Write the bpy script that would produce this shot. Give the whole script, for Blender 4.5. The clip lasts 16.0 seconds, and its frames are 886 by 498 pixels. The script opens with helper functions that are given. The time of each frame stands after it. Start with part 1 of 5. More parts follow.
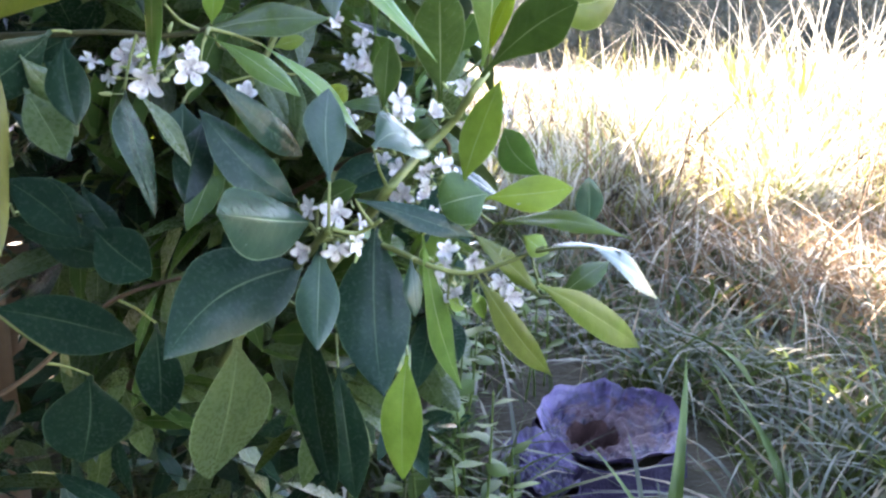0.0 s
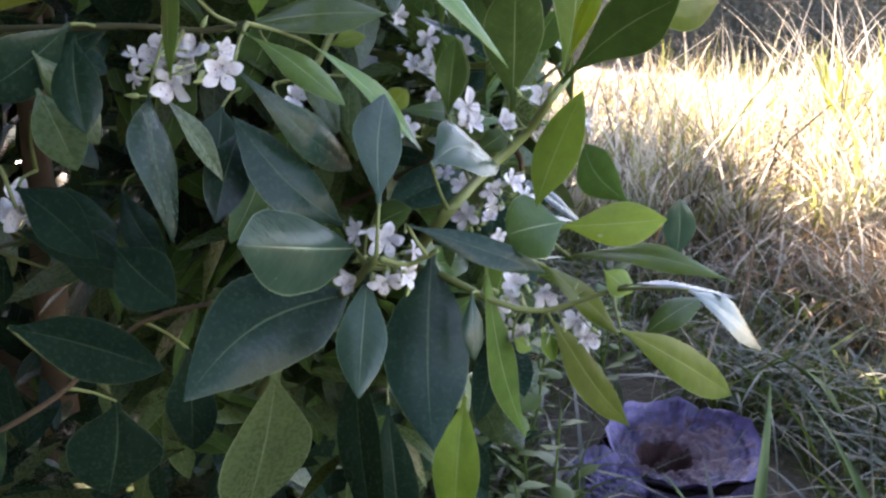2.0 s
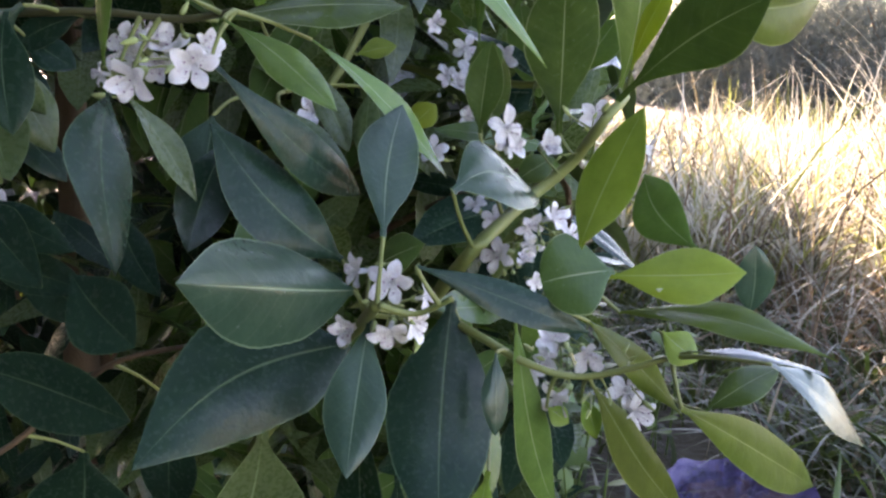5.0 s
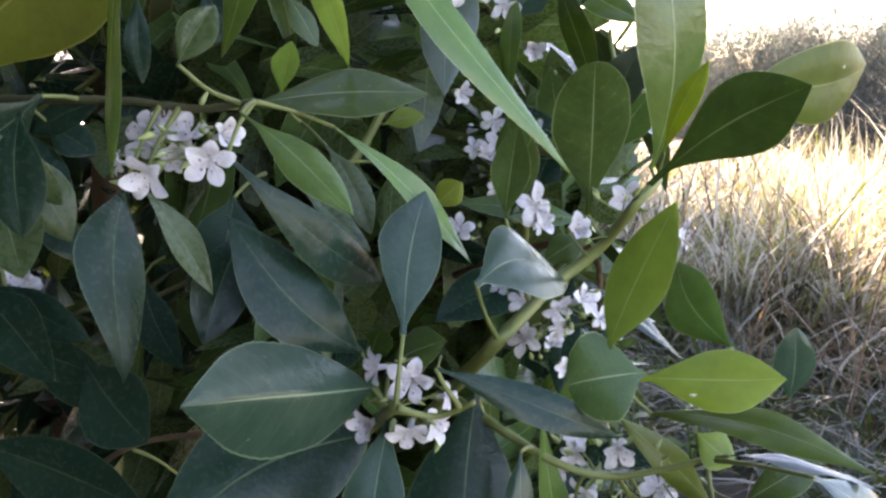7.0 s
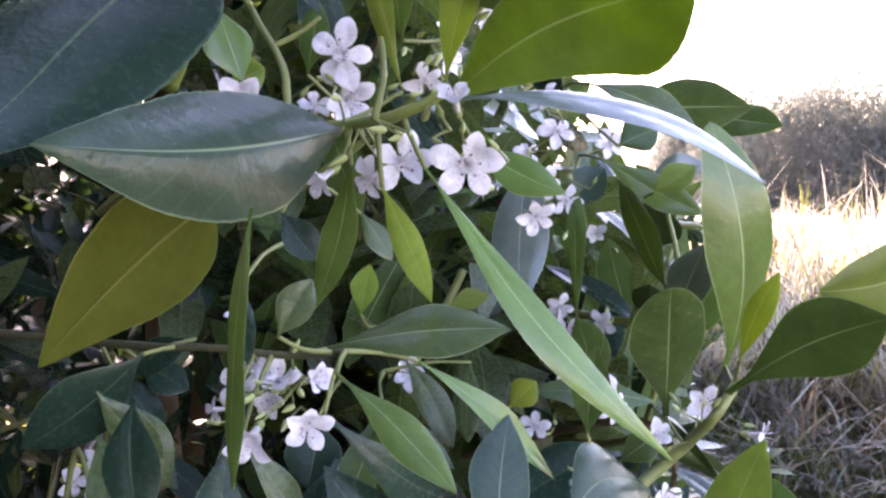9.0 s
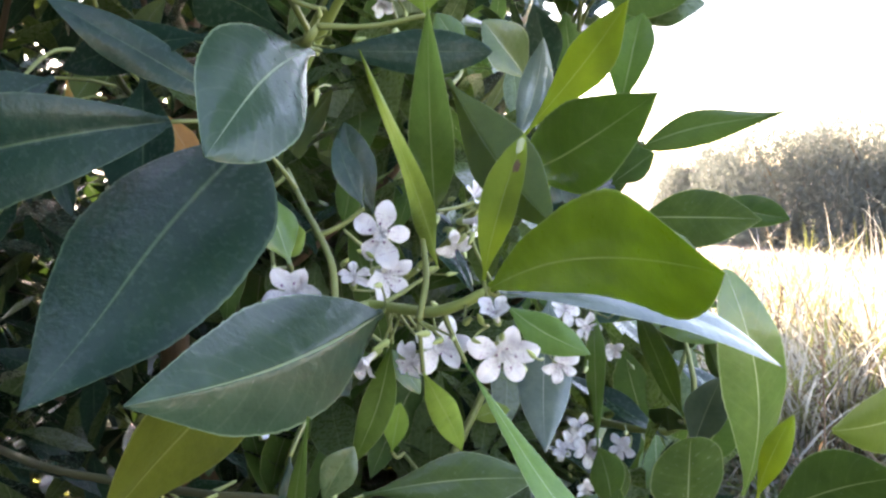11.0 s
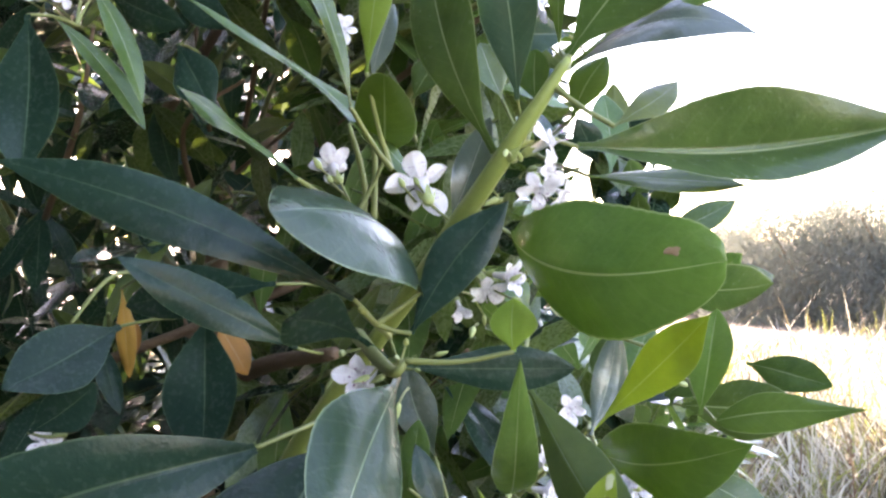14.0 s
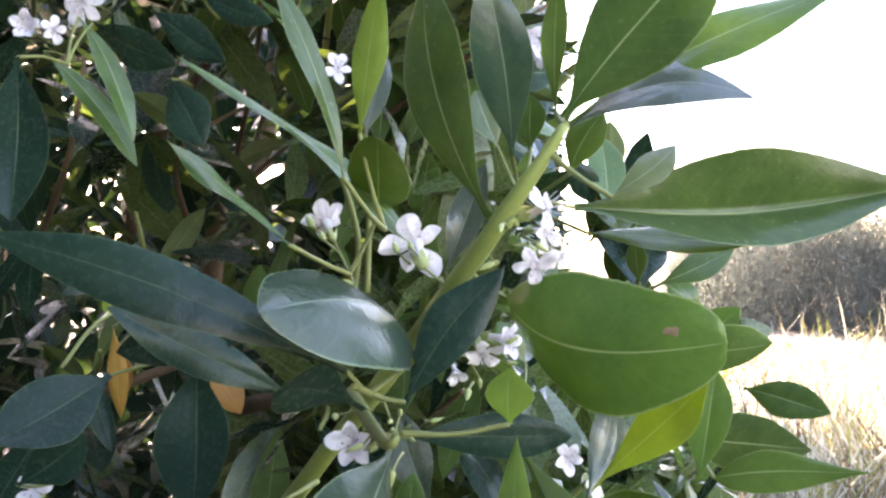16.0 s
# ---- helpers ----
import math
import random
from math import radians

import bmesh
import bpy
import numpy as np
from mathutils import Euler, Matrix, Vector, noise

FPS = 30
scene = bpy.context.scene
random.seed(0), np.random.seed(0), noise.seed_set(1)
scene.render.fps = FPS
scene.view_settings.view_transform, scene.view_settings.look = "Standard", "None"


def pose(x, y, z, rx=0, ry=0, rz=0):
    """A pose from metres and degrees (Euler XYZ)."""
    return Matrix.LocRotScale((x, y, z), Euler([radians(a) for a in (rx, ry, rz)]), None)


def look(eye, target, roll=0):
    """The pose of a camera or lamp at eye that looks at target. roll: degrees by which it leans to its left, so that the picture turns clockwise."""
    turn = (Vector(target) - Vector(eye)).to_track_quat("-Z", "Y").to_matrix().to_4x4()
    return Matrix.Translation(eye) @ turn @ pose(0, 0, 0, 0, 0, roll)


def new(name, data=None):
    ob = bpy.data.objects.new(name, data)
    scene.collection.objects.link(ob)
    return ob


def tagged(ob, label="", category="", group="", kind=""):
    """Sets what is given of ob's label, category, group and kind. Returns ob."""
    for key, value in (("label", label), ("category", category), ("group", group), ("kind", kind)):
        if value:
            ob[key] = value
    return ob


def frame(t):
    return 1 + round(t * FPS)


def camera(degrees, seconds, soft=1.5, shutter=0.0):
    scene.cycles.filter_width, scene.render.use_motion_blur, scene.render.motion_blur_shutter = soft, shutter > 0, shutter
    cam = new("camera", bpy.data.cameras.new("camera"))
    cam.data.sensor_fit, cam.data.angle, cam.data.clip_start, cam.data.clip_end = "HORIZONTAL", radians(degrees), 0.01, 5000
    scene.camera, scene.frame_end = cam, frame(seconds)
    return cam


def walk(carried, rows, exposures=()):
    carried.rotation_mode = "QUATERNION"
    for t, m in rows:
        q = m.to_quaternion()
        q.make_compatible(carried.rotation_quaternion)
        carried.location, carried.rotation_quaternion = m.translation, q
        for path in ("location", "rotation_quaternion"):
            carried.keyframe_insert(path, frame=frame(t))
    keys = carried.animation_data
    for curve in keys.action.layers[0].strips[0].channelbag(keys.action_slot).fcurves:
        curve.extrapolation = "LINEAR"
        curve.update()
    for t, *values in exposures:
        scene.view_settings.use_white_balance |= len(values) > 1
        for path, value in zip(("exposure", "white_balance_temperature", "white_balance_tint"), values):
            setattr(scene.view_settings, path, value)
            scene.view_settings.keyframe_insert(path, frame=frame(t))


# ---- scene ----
cam = camera(54.3, 16.0, 2.5)
PATH = [
    (0, (0.0010, 0.0087, 0.9967), (-0.0437, 1.6395, 0.5187), 1.06),
    (0.5, (-0.0005, 0.0483, 0.9949), (-0.1219, 1.6744, 0.5145), 1.93),
    (1, (0.0005, 0.0599, 0.9970), (-0.1681, 1.6838, 0.5230), 2.07),
    (1.5, (-0.0004, 0.0599, 0.9964), (-0.1762, 1.6799, 0.5117), 2.31),
    (2, (0.0006, 0.0760, 0.9950), (-0.1828, 1.6943, 0.5079), 1.65),
    (2.5, (-0.0005, 0.0786, 1.0074), (-0.2168, 1.6978, 0.5367), 1.58),
    (3, (-0.0049, 0.0844, 1.0067), (-0.2292, 1.7031, 0.5382), 1.88),
    (3.2, (-0.0077, 0.0910, 1.0055), (-0.2297, 1.7106, 0.5389), 1.83),
    (5.3, (0.0068, 0.1607, 0.9757), (-0.3011, 1.7775, 0.5501), 3.59),
    (5.5, (0.0077, 0.1663, 0.9749), (-0.3038, 1.7820, 0.5477), 3.84),
    (6, (0.0120, 0.1723, 0.9743), (-0.3216, 1.7852, 0.5534), 3.26),
    (6.5, (0.0144, 0.1739, 0.9749), (-0.3207, 1.7869, 0.5555), 3.55),
    (7, (0.0046, 0.1685, 0.9980), (-0.3628, 1.7866, 0.6283), 3.08),
    (7.5, (-0.0081, 0.1636, 1.0238), (-0.4206, 1.7815, 0.7041), 2.35),
    (8, (-0.0080, 0.1646, 1.0327), (-0.4371, 1.7830, 0.7381), 1.57),
    (8.5, (-0.0127, 0.1649, 1.0479), (-0.4518, 1.7855, 0.7822), 0.88),
    (9, (-0.0163, 0.1653, 1.0590), (-0.4557, 1.7911, 0.8277), 0.27),
    (9.5, (-0.0142, 0.1558, 1.0765), (-0.4676, 1.7836, 0.8899), -0.26),
    (9.7, (-0.0159, 0.1548, 1.0818), (-0.4688, 1.7835, 0.9023), -0.04),
    (11.8, (-0.0252, 0.1475, 1.1209), (-0.4730, 1.7816, 0.9825), 0.14),
    (12, (-0.0261, 0.1473, 1.1246), (-0.4791, 1.7807, 0.9948), 0.44),
    (12.5, (-0.0289, 0.1455, 1.1422), (-0.4834, 1.7805, 1.0418), -0.11),
    (13, (-0.0341, 0.1449, 1.1611), (-0.4927, 1.7805, 1.0946), -0.51),
    (13.5, (-0.0386, 0.1427, 1.1719), (-0.5026, 1.7776, 1.1293), -0.49),
    (14, (-0.0460, 0.1475, 1.1859), (-0.5207, 1.7798, 1.1723), -0.16),
    (14.5, (-0.0460, 0.1457, 1.1952), (-0.5284, 1.7758, 1.1936), 0.08),
    (15, (-0.0438, 0.1413, 1.2009), (-0.5229, 1.7723, 1.2137), 0.15),
    (15.5, (-0.0478, 0.1431, 1.2038), (-0.5303, 1.7732, 1.2103), -0.01),
    (16, (-0.0470, 0.1524, 1.2056), (-0.5135, 1.7871, 1.1987), -0.24),
]
EXPOSURES = [(0.0, 4.21, 7180, 24), (0.5, 3.66, 7680, 28), (1.0, 3.51, 7680, 30), (6.5, 3.46, 7880, 30), (7.2, 3.51, 7880, 30), (7.8, 3.78, 7550, 44), (8.5, 3.93, 7150, 52), (9.2, 3.88, 7680, 38), (9.7, 3.88, 7880, 27), (12.0, 4.03, 7880, 28), (13.5, 4.08, 7980, 30), (16.0, 4.08, 7980, 30)]
walk(cam, [(t, look(eye, target, roll)) for t, eye, target, roll in PATH], EXPOSURES)

# ---- light ----
SUN_UP, SUN_AZ = 31.0, -38.0          # degrees; azimuth from +y towards +x
sun_to = Vector((math.sin(radians(SUN_AZ)) * math.cos(radians(SUN_UP)), math.cos(radians(SUN_AZ)) * math.cos(radians(SUN_UP)), math.sin(radians(SUN_UP))))
world = bpy.data.worlds.new("sky")
scene.world = world
world.use_nodes = True
wn = world.node_tree
sky = wn.nodes.new("ShaderNodeTexSky")
sky.sky_type, sky.sun_disc = "NISHITA", False
sky.sun_elevation, sky.sun_rotation = radians(SUN_UP), radians(SUN_AZ)
sky.air_density, sky.dust_density, sky.ozone_density = 1.0, 0.6, 1.2
wn.links.new(sky.outputs[0], wn.nodes["Background"].inputs[0])
wn.nodes["Background"].inputs[1].default_value = 0.1
sun = new("sun", bpy.data.lights.new("sun", "SUN"))
sun.data.energy, sun.data.angle, sun.data.color = 5.0, radians(0.5), (1.0, 0.91, 0.79)
sun.matrix_basis = look((0, 0, 6), Vector((0, 0, 6)) - sun_to)

# ---- materials ----
def nodes(name):
    m = bpy.data.materials.new(name)
    m.use_nodes = True
    t = m.node_tree
    return m, t, t.nodes["Principled BSDF"], t.nodes["Material Output"]


def ramp(t, fac, stops):
    r = t.nodes.new("ShaderNodeValToRGB")
    while len(r.color_ramp.elements) < len(stops):
        r.color_ramp.elements.new(0.5)
    for e, (p, c) in zip(r.color_ramp.elements, stops):
        e.position, e.color = p, (*c, 1)
    t.links.new(fac, r.inputs[0])
    return r.outputs[0]


def noise_tex(t, scale, detail=3, vec=None, rough=0.55):
    n = t.nodes.new("ShaderNodeTexNoise")
    n.inputs["Scale"].default_value, n.inputs["Detail"].default_value, n.inputs["Roughness"].default_value = scale, detail, rough
    if vec is not None:
        t.links.new(vec, n.inputs["Vector"])
    return n.outputs["Fac"]


def math_node(t, op, a, b=None, c=None):
    n = t.nodes.new("ShaderNodeMath")
    n.operation = op
    for i, v in enumerate((a, b, c)):
        if v is None:
            continue
        if isinstance(v, (int, float)):
            n.inputs[i].default_value = v
        else:
            t.links.new(v, n.inputs[i])
    return n.outputs[0]


def mix_col(t, fac, a, b, mode="MIX"):
    n = t.nodes.new("ShaderNodeMix")
    n.data_type, n.blend_type = "RGBA", mode
    for k, v in ((0, fac), (6, a), (7, b)):
        if isinstance(v, (int, float)):
            n.inputs[k].default_value = v
        elif isinstance(v, tuple):
            n.inputs[k].default_value = (*v, 1)
        else:
            t.links.new(v, n.inputs[k])
    return n.outputs[2]


def bump(t, height, strength, dist):
    b = t.nodes.new("ShaderNodeBump")
    b.inputs["Strength"].default_value, b.inputs["Distance"].default_value = strength, dist
    t.links.new(height, b.inputs["Height"])
    return b.outputs[0]


def leaf_mat(name, col, col2, vein, glow, rough, through_light=0.35, shine=0.42):
    """Leaf skin: u runs across (-1..1 stored as 0..1), v along the leaf."""
    m, t, p, out = nodes(name)
    uv = t.nodes.new("ShaderNodeUVMap")
    sep = t.nodes.new("ShaderNodeSeparateXYZ")
    t.links.new(uv.outputs[0], sep.inputs[0])
    u = math_node(t, "ABSOLUTE", math_node(t, "MULTIPLY_ADD", sep.outputs[0], 2.0, -1.0))
    v = sep.outputs[1]
    geo = t.nodes.new("ShaderNodeTexCoord")
    big = noise_tex(t, 45, 5, geo.outputs["Object"], 0.65)
    fine = noise_tex(t, 420, 2, geo.outputs["Object"])
    info = t.nodes.new("ShaderNodeObjectInfo")
    base = mix_col(t, ramp(t, big, [(0.36, (0, 0, 0)), (0.64, (1, 1, 1))]), col, col2)
    base = mix_col(t, math_node(t, "MULTIPLY", fine, 0.22), base, tuple(min(1, c * 1.7) for c in col2))
    vary = t.nodes.new("ShaderNodeHueSaturation")
    t.links.new(base, vary.inputs["Color"])
    t.links.new(math_node(t, "MULTIPLY_ADD", info.outputs["Random"], 0.03, 0.485), vary.inputs["Hue"])
    t.links.new(math_node(t, "MULTIPLY_ADD", info.outputs["Random"], 0.4, 0.8), vary.inputs["Value"])
    base = vary.outputs[0]
    # side veins, faint, slanting forward from the midrib
    wave = math_node(t, "SINE", math_node(t, "MULTIPLY_ADD", math_node(t, "SUBTRACT", v, math_node(t, "MULTIPLY", u, 0.16)), 70.0, math_node(t, "MULTIPLY", big, 5.0)))
    side = math_node(t, "MULTIPLY", math_node(t, "MULTIPLY", math_node(t, "GREATER_THAN", wave, 0.93), big), 0.13)
    base = mix_col(t, side, base, vein)
    # pale midrib that thins towards the tip, and a pale rim
    wide = math_node(t, "MULTIPLY_ADD", v, -0.028, 0.040)
    rib = math_node(t, "SMOOTH_MIN", 1.0, math_node(t, "MAXIMUM", 0.0, math_node(t, "MULTIPLY", math_node(t, "SUBTRACT", 1.0, math_node(t, "DIVIDE", u, wide)), 2.2)), 0.1)
    rim = math_node(t, "GREATER_THAN", u, 0.968)
    base = mix_col(t, math_node(t, "MULTIPLY", math_node(t, "MAXIMUM", rib, math_node(t, "MULTIPLY", rim, 0.7)), 0.85), base, vein)
    # few brown flecks
    spot = ramp(t, noise_tex(t, 70, 1, geo.outputs["Object"]), [(0.83, (0, 0, 0)), (0.86, (1, 1, 1))])
    base = mix_col(t, math_node(t, "MULTIPLY", spot, 0.1), base, tuple(0.6 * a + 0.4 * b for a, b in zip(vein, (0.30, 0.22, 0.08))))
    t.links.new(base, p.inputs["Base Color"])
    t.links.new(math_node(t, "MULTIPLY_ADD", fine, 0.18, rough - 0.09), p.inputs["Roughness"])
    p.inputs["Specular IOR Level"].default_value = shine
    h = math_node(t, "ADD", math_node(t, "MULTIPLY_ADD", wave, 0.012, math_node(t, "MULTIPLY", fine, 0.25)), math_node(t, "MULTIPLY", rib, -0.6))
    t.links.new(bump(t, math_node(t, "ADD", h, math_node(t, "MULTIPLY", big, 2.4)), 0.32, 0.0014), p.inputs["Normal"])
    # light that comes through is mottled too, and pale along the midrib
    tr = t.nodes.new("ShaderNodeBsdfTranslucent")
    lit = mix_col(t, ramp(t, big, [(0.36, (0, 0, 0)), (0.64, (1, 1, 1))]), tuple(c * 0.78 for c in glow), tuple(min(1, c * 1.12) for c in glow))
    lit = mix_col(t, math_node(t, "MULTIPLY", side, 1.6), lit, tuple(c * 0.6 for c in glow))
    lit = mix_col(t, math_node(t, "MULTIPLY", math_node(t, "MAXIMUM", rib, math_node(t, "MULTIPLY", rim, 0.6)), 0.8), lit, tuple(min(1, 0.25 + 1.1 * c) for c in vein))
    t.links.new(lit, tr.inputs["Color"])
    mx = t.nodes.new("ShaderNodeMixShader")
    mx.inputs[0].default_value = through_light
    t.links.new(p.outputs[0], mx.inputs[1])
    t.links.new(tr.outputs[0], mx.inputs[2])
    t.links.new(mx.outputs[0], out.inputs[0])
    return m


def plain_mat(name, col, col2, scale, rough, bump_k=0.3, bump_d=0.002, glow=None, through_light=0.3, spec=0.4, random_by="island"):
    """Two tones mixed by noise and by piece, with fine relief; thin things may let light through."""
    m, t, p, out = nodes(name)
    co = t.nodes.new("ShaderNodeTexCoord").outputs["Object"]
    n1, n2 = noise_tex(t, scale, 4, co), noise_tex(t, scale * 9, 3, co)
    if random_by == "island":
        rnd = t.nodes.new("ShaderNodeNewGeometry").outputs["Random Per Island"]
    else:
        rnd = t.nodes.new("ShaderNodeObjectInfo").outputs["Random"]
    f = math_node(t, "MULTIPLY_ADD", rnd, 0.6, math_node(t, "MULTIPLY_ADD", n1, 0.9, -0.25))
    base = mix_col(t, f, col, col2)
    base = mix_col(t, math_node(t, "MULTIPLY", n2, 0.35), base, tuple(c * 0.55 for c in col))
    t.links.new(base, p.inputs["Base Color"])
    p.inputs["Roughness"].default_value = rough
    p.inputs["Specular IOR Level"].default_value = spec
    t.links.new(bump(t, n2, bump_k, bump_d), p.inputs["Normal"])
    if glow:
        tr = t.nodes.new("ShaderNodeBsdfTranslucent")
        t.links.new(mix_col(t, f, glow, tuple(c * 0.8 for c in glow)), tr.inputs["Color"])
        mx = t.nodes.new("ShaderNodeMixShader")
        mx.inputs[0].default_value = through_light
        t.links.new(p.outputs[0], mx.inputs[1])
        t.links.new(tr.outputs[0], mx.inputs[2])
        t.links.new(mx.outputs[0], out.inputs[0])
    return m


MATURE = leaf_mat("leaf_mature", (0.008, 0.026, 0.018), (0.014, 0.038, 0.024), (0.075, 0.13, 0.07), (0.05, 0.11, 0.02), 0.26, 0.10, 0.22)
MID = leaf_mat("leaf_mid", (0.072, 0.148, 0.036), (0.112, 0.198, 0.050), (0.40, 0.49, 0.22), (0.26, 0.44, 0.07), 0.22, 0.24, 0.5)
GREEN = leaf_mat("leaf_green", (0.044, 0.092, 0.026), (0.068, 0.122, 0.036), (0.33, 0.40, 0.19), (0.20, 0.32, 0.05), 0.24, 0.22, 0.5)
MOSS = leaf_mat("leaf_moss_green", (0.066, 0.104, 0.017), (0.090, 0.132, 0.025), (0.28, 0.33, 0.10), (0.30, 0.38, 0.04), 0.36, 0.36, 0.34)
YOUNG = leaf_mat("leaf_young", (0.19, 0.265, 0.036), (0.24, 0.31, 0.05), (0.48, 0.54, 0.18), (0.56, 0.66, 0.08), 0.38, 0.45)
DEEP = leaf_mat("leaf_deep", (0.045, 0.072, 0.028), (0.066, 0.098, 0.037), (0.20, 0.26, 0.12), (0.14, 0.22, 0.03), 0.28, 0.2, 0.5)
UNDER = leaf_mat("leaf_underside", (0.095, 0.155, 0.065), (0.125, 0.185, 0.078), (0.28, 0.36, 0.16), (0.34, 0.46, 0.04), 0.5, 0.4)
TEAL = leaf_mat("leaf_teal", (0.021, 0.050, 0.034), (0.032, 0.068, 0.045), (0.17, 0.25, 0.14), (0.10, 0.22, 0.06), 0.23, 0.16, 0.36)
# For leaves that mirror the sky: the lighter base carries part of that sheen.
PALE = leaf_mat("leaf_sky_sheen", (0.065, 0.100, 0.085), (0.10, 0.135, 0.115), (0.26, 0.30, 0.24), (0.18, 0.25, 0.14), 0.2, 0.16, 1.0)
BROWN = leaf_mat("leaf_withered", (0.30, 0.14, 0.03), (0.38, 0.20, 0.04), (0.40, 0.26, 0.10), (0.5, 0.22, 0.03), 0.6, 0.3)
STEM = plain_mat("green_stem", (0.13, 0.165, 0.05), (0.24, 0.27, 0.09), 60, 0.5, 0.3, 0.0008, random_by="object")
BARK = plain_mat("brown_bark", (0.10, 0.06, 0.035), (0.20, 0.13, 0.08), 40, 0.85, 0.8, 0.003, random_by="object")
FRESH = plain_mat("fresh_shoot", (0.20, 0.26, 0.065), (0.33, 0.40, 0.12), 60, 0.4, 0.3, 0.0008, random_by="object")
TWIG = plain_mat("olive_twig", (0.055, 0.060, 0.028), (0.12, 0.115, 0.05), 60, 0.6, 0.4, 0.0008, random_by="object")
PETAL = plain_mat("white_petal", (0.82, 0.80, 0.84), (0.88, 0.86, 0.88), 300, 0.55, 0.15, 0.0003, (0.9, 0.88, 0.9), 0.3, random_by="object")
SPOT = plain_mat("purple_spot", (0.22, 0.06, 0.22), (0.30, 0.10, 0.26), 300, 0.6, 0.1, 0.0003, random_by="object")
BUD = plain_mat("bud_green", (0.26, 0.34, 0.10), (0.46, 0.52, 0.24), 200, 0.5, 0.2, 0.0004, random_by="object")
SOIL = plain_mat("soil", (0.032, 0.027, 0.016), (0.065, 0.056, 0.032), 3.0, 0.95, 0.8, 0.02, random_by="object")
# Near-black low tone: the shade over the near grass is partly in this colour.
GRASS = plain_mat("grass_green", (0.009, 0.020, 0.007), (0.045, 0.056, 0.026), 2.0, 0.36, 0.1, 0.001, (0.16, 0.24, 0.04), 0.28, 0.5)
FIELD = plain_mat("dry_field", (0.085, 0.072, 0.062), (0.17, 0.145, 0.115), 0.6, 0.95, 0.8, 0.03, random_by="object")
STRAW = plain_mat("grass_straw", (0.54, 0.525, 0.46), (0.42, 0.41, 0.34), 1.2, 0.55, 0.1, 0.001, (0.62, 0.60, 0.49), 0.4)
TAN = plain_mat("grass_tan", (0.28, 0.23, 0.16), (0.18, 0.14, 0.09), 1.2, 0.6, 0.1, 0.001, (0.34, 0.28, 0.16), 0.35)
# Dark blades that stand in for shaded gaps between the bright stalks.
GAP_DARK = plain_mat("grass_gap_dark", (0.10, 0.085, 0.065), (0.055, 0.048, 0.040), 1.2, 0.6, 0.1, 0.001, (0.12, 0.10, 0.06), 0.2)
DRYGREEN = plain_mat("grass_half_dry", (0.13, 0.15, 0.045), (0.24, 0.25, 0.10), 1.2, 0.55, 0.1, 0.001, (0.36, 0.40, 0.10), 0.4)
SAGE = plain_mat("grey_foliage", (0.050, 0.064, 0.062), (0.115, 0.132, 0.124), 1.0, 0.7, 0.1, 0.002, (0.17, 0.20, 0.165), 0.3)


def cut_wood_mat():
    """Weathered sawn wood: rays and rings round the heart, rotten brown patches, a paler rim."""
    m, t, p, out = nodes("weathered_cut_wood")
    co = t.nodes.new("ShaderNodeTexCoord").outputs["Object"]
    flat = t.nodes.new("ShaderNodeVectorMath")
    flat.operation = "MULTIPLY"
    flat.inputs[1].default_value = (1, 1, 0)
    t.links.new(co, flat.inputs[0])
    far_out = t.nodes.new("ShaderNodeVectorMath")
    far_out.operation = "LENGTH"
    t.links.new(flat.outputs[0], far_out.inputs[0])
    r = far_out.outputs["Value"]
    way = t.nodes.new("ShaderNodeVectorMath")
    way.operation = "NORMALIZE"
    t.links.new(flat.outputs[0], way.inputs[0])
    rays = noise_tex(t, 9, 4, way.outputs[0], 0.7)
    rough_n = noise_tex(t, 28, 5, co, 0.65)
    fine = noise_tex(t, 220, 3, co)
    rings = math_node(t, "SINE", math_node(t, "MULTIPLY_ADD", r, 420.0, math_node(t, "MULTIPLY", rough_n, 14.0)))
    f = math_node(t, "MULTIPLY_ADD", rays, 0.7, math_node(t, "MULTIPLY_ADD", rough_n, 0.7, math_node(t, "MULTIPLY", rings, 0.06)))
    base = ramp(t, f, [(0.46, (0.004, 0.003, 0.010)), (0.70, (0.026, 0.017, 0.066)), (0.98, (0.095, 0.068, 0.21))])
    rim = ramp(t, math_node(t, "MULTIPLY_ADD", rough_n, 0.03, r), [(0.150, (0, 0, 0)), (0.162, (1, 1, 1)), (0.182, (1, 1, 1)), (0.195, (0, 0, 0))])
    base = mix_col(t, math_node(t, "MULTIPLY", rim, 0.6), base, (0.16, 0.125, 0.27))
    rot = ramp(t, math_node(t, "MULTIPLY_ADD", r, -5.0, math_node(t, "MULTIPLY", rough_n, 1.6)), [(0.20, (0, 0, 0)), (0.40, (1, 1, 1))])
    base = mix_col(t, math_node(t, "MULTIPLY", rot, 0.85), base, (0.055, 0.020, 0.024))
    t.links.new(base, p.inputs["Base Color"])
    t.links.new(math_node(t, "MULTIPLY_ADD", rough_n, 0.5, 0.12), p.inputs["Roughness"])
    h = math_node(t, "ADD", math_node(t, "MULTIPLY_ADD", rays, 1.0, math_node(t, "MULTIPLY", rings, 0.08)), math_node(t, "MULTIPLY_ADD", rough_n, 1.2, math_node(t, "MULTIPLY", fine, 0.2)))
    t.links.new(bump(t, h, 0.8, 0.006), p.inputs["Normal"])
    return m


STUMP_CUT = cut_wood_mat()
ROT = plain_mat("rotten_heartwood", (0.02, 0.009, 0.012), (0.07, 0.03, 0.025), 25, 0.9, 0.9, 0.006, random_by="object")
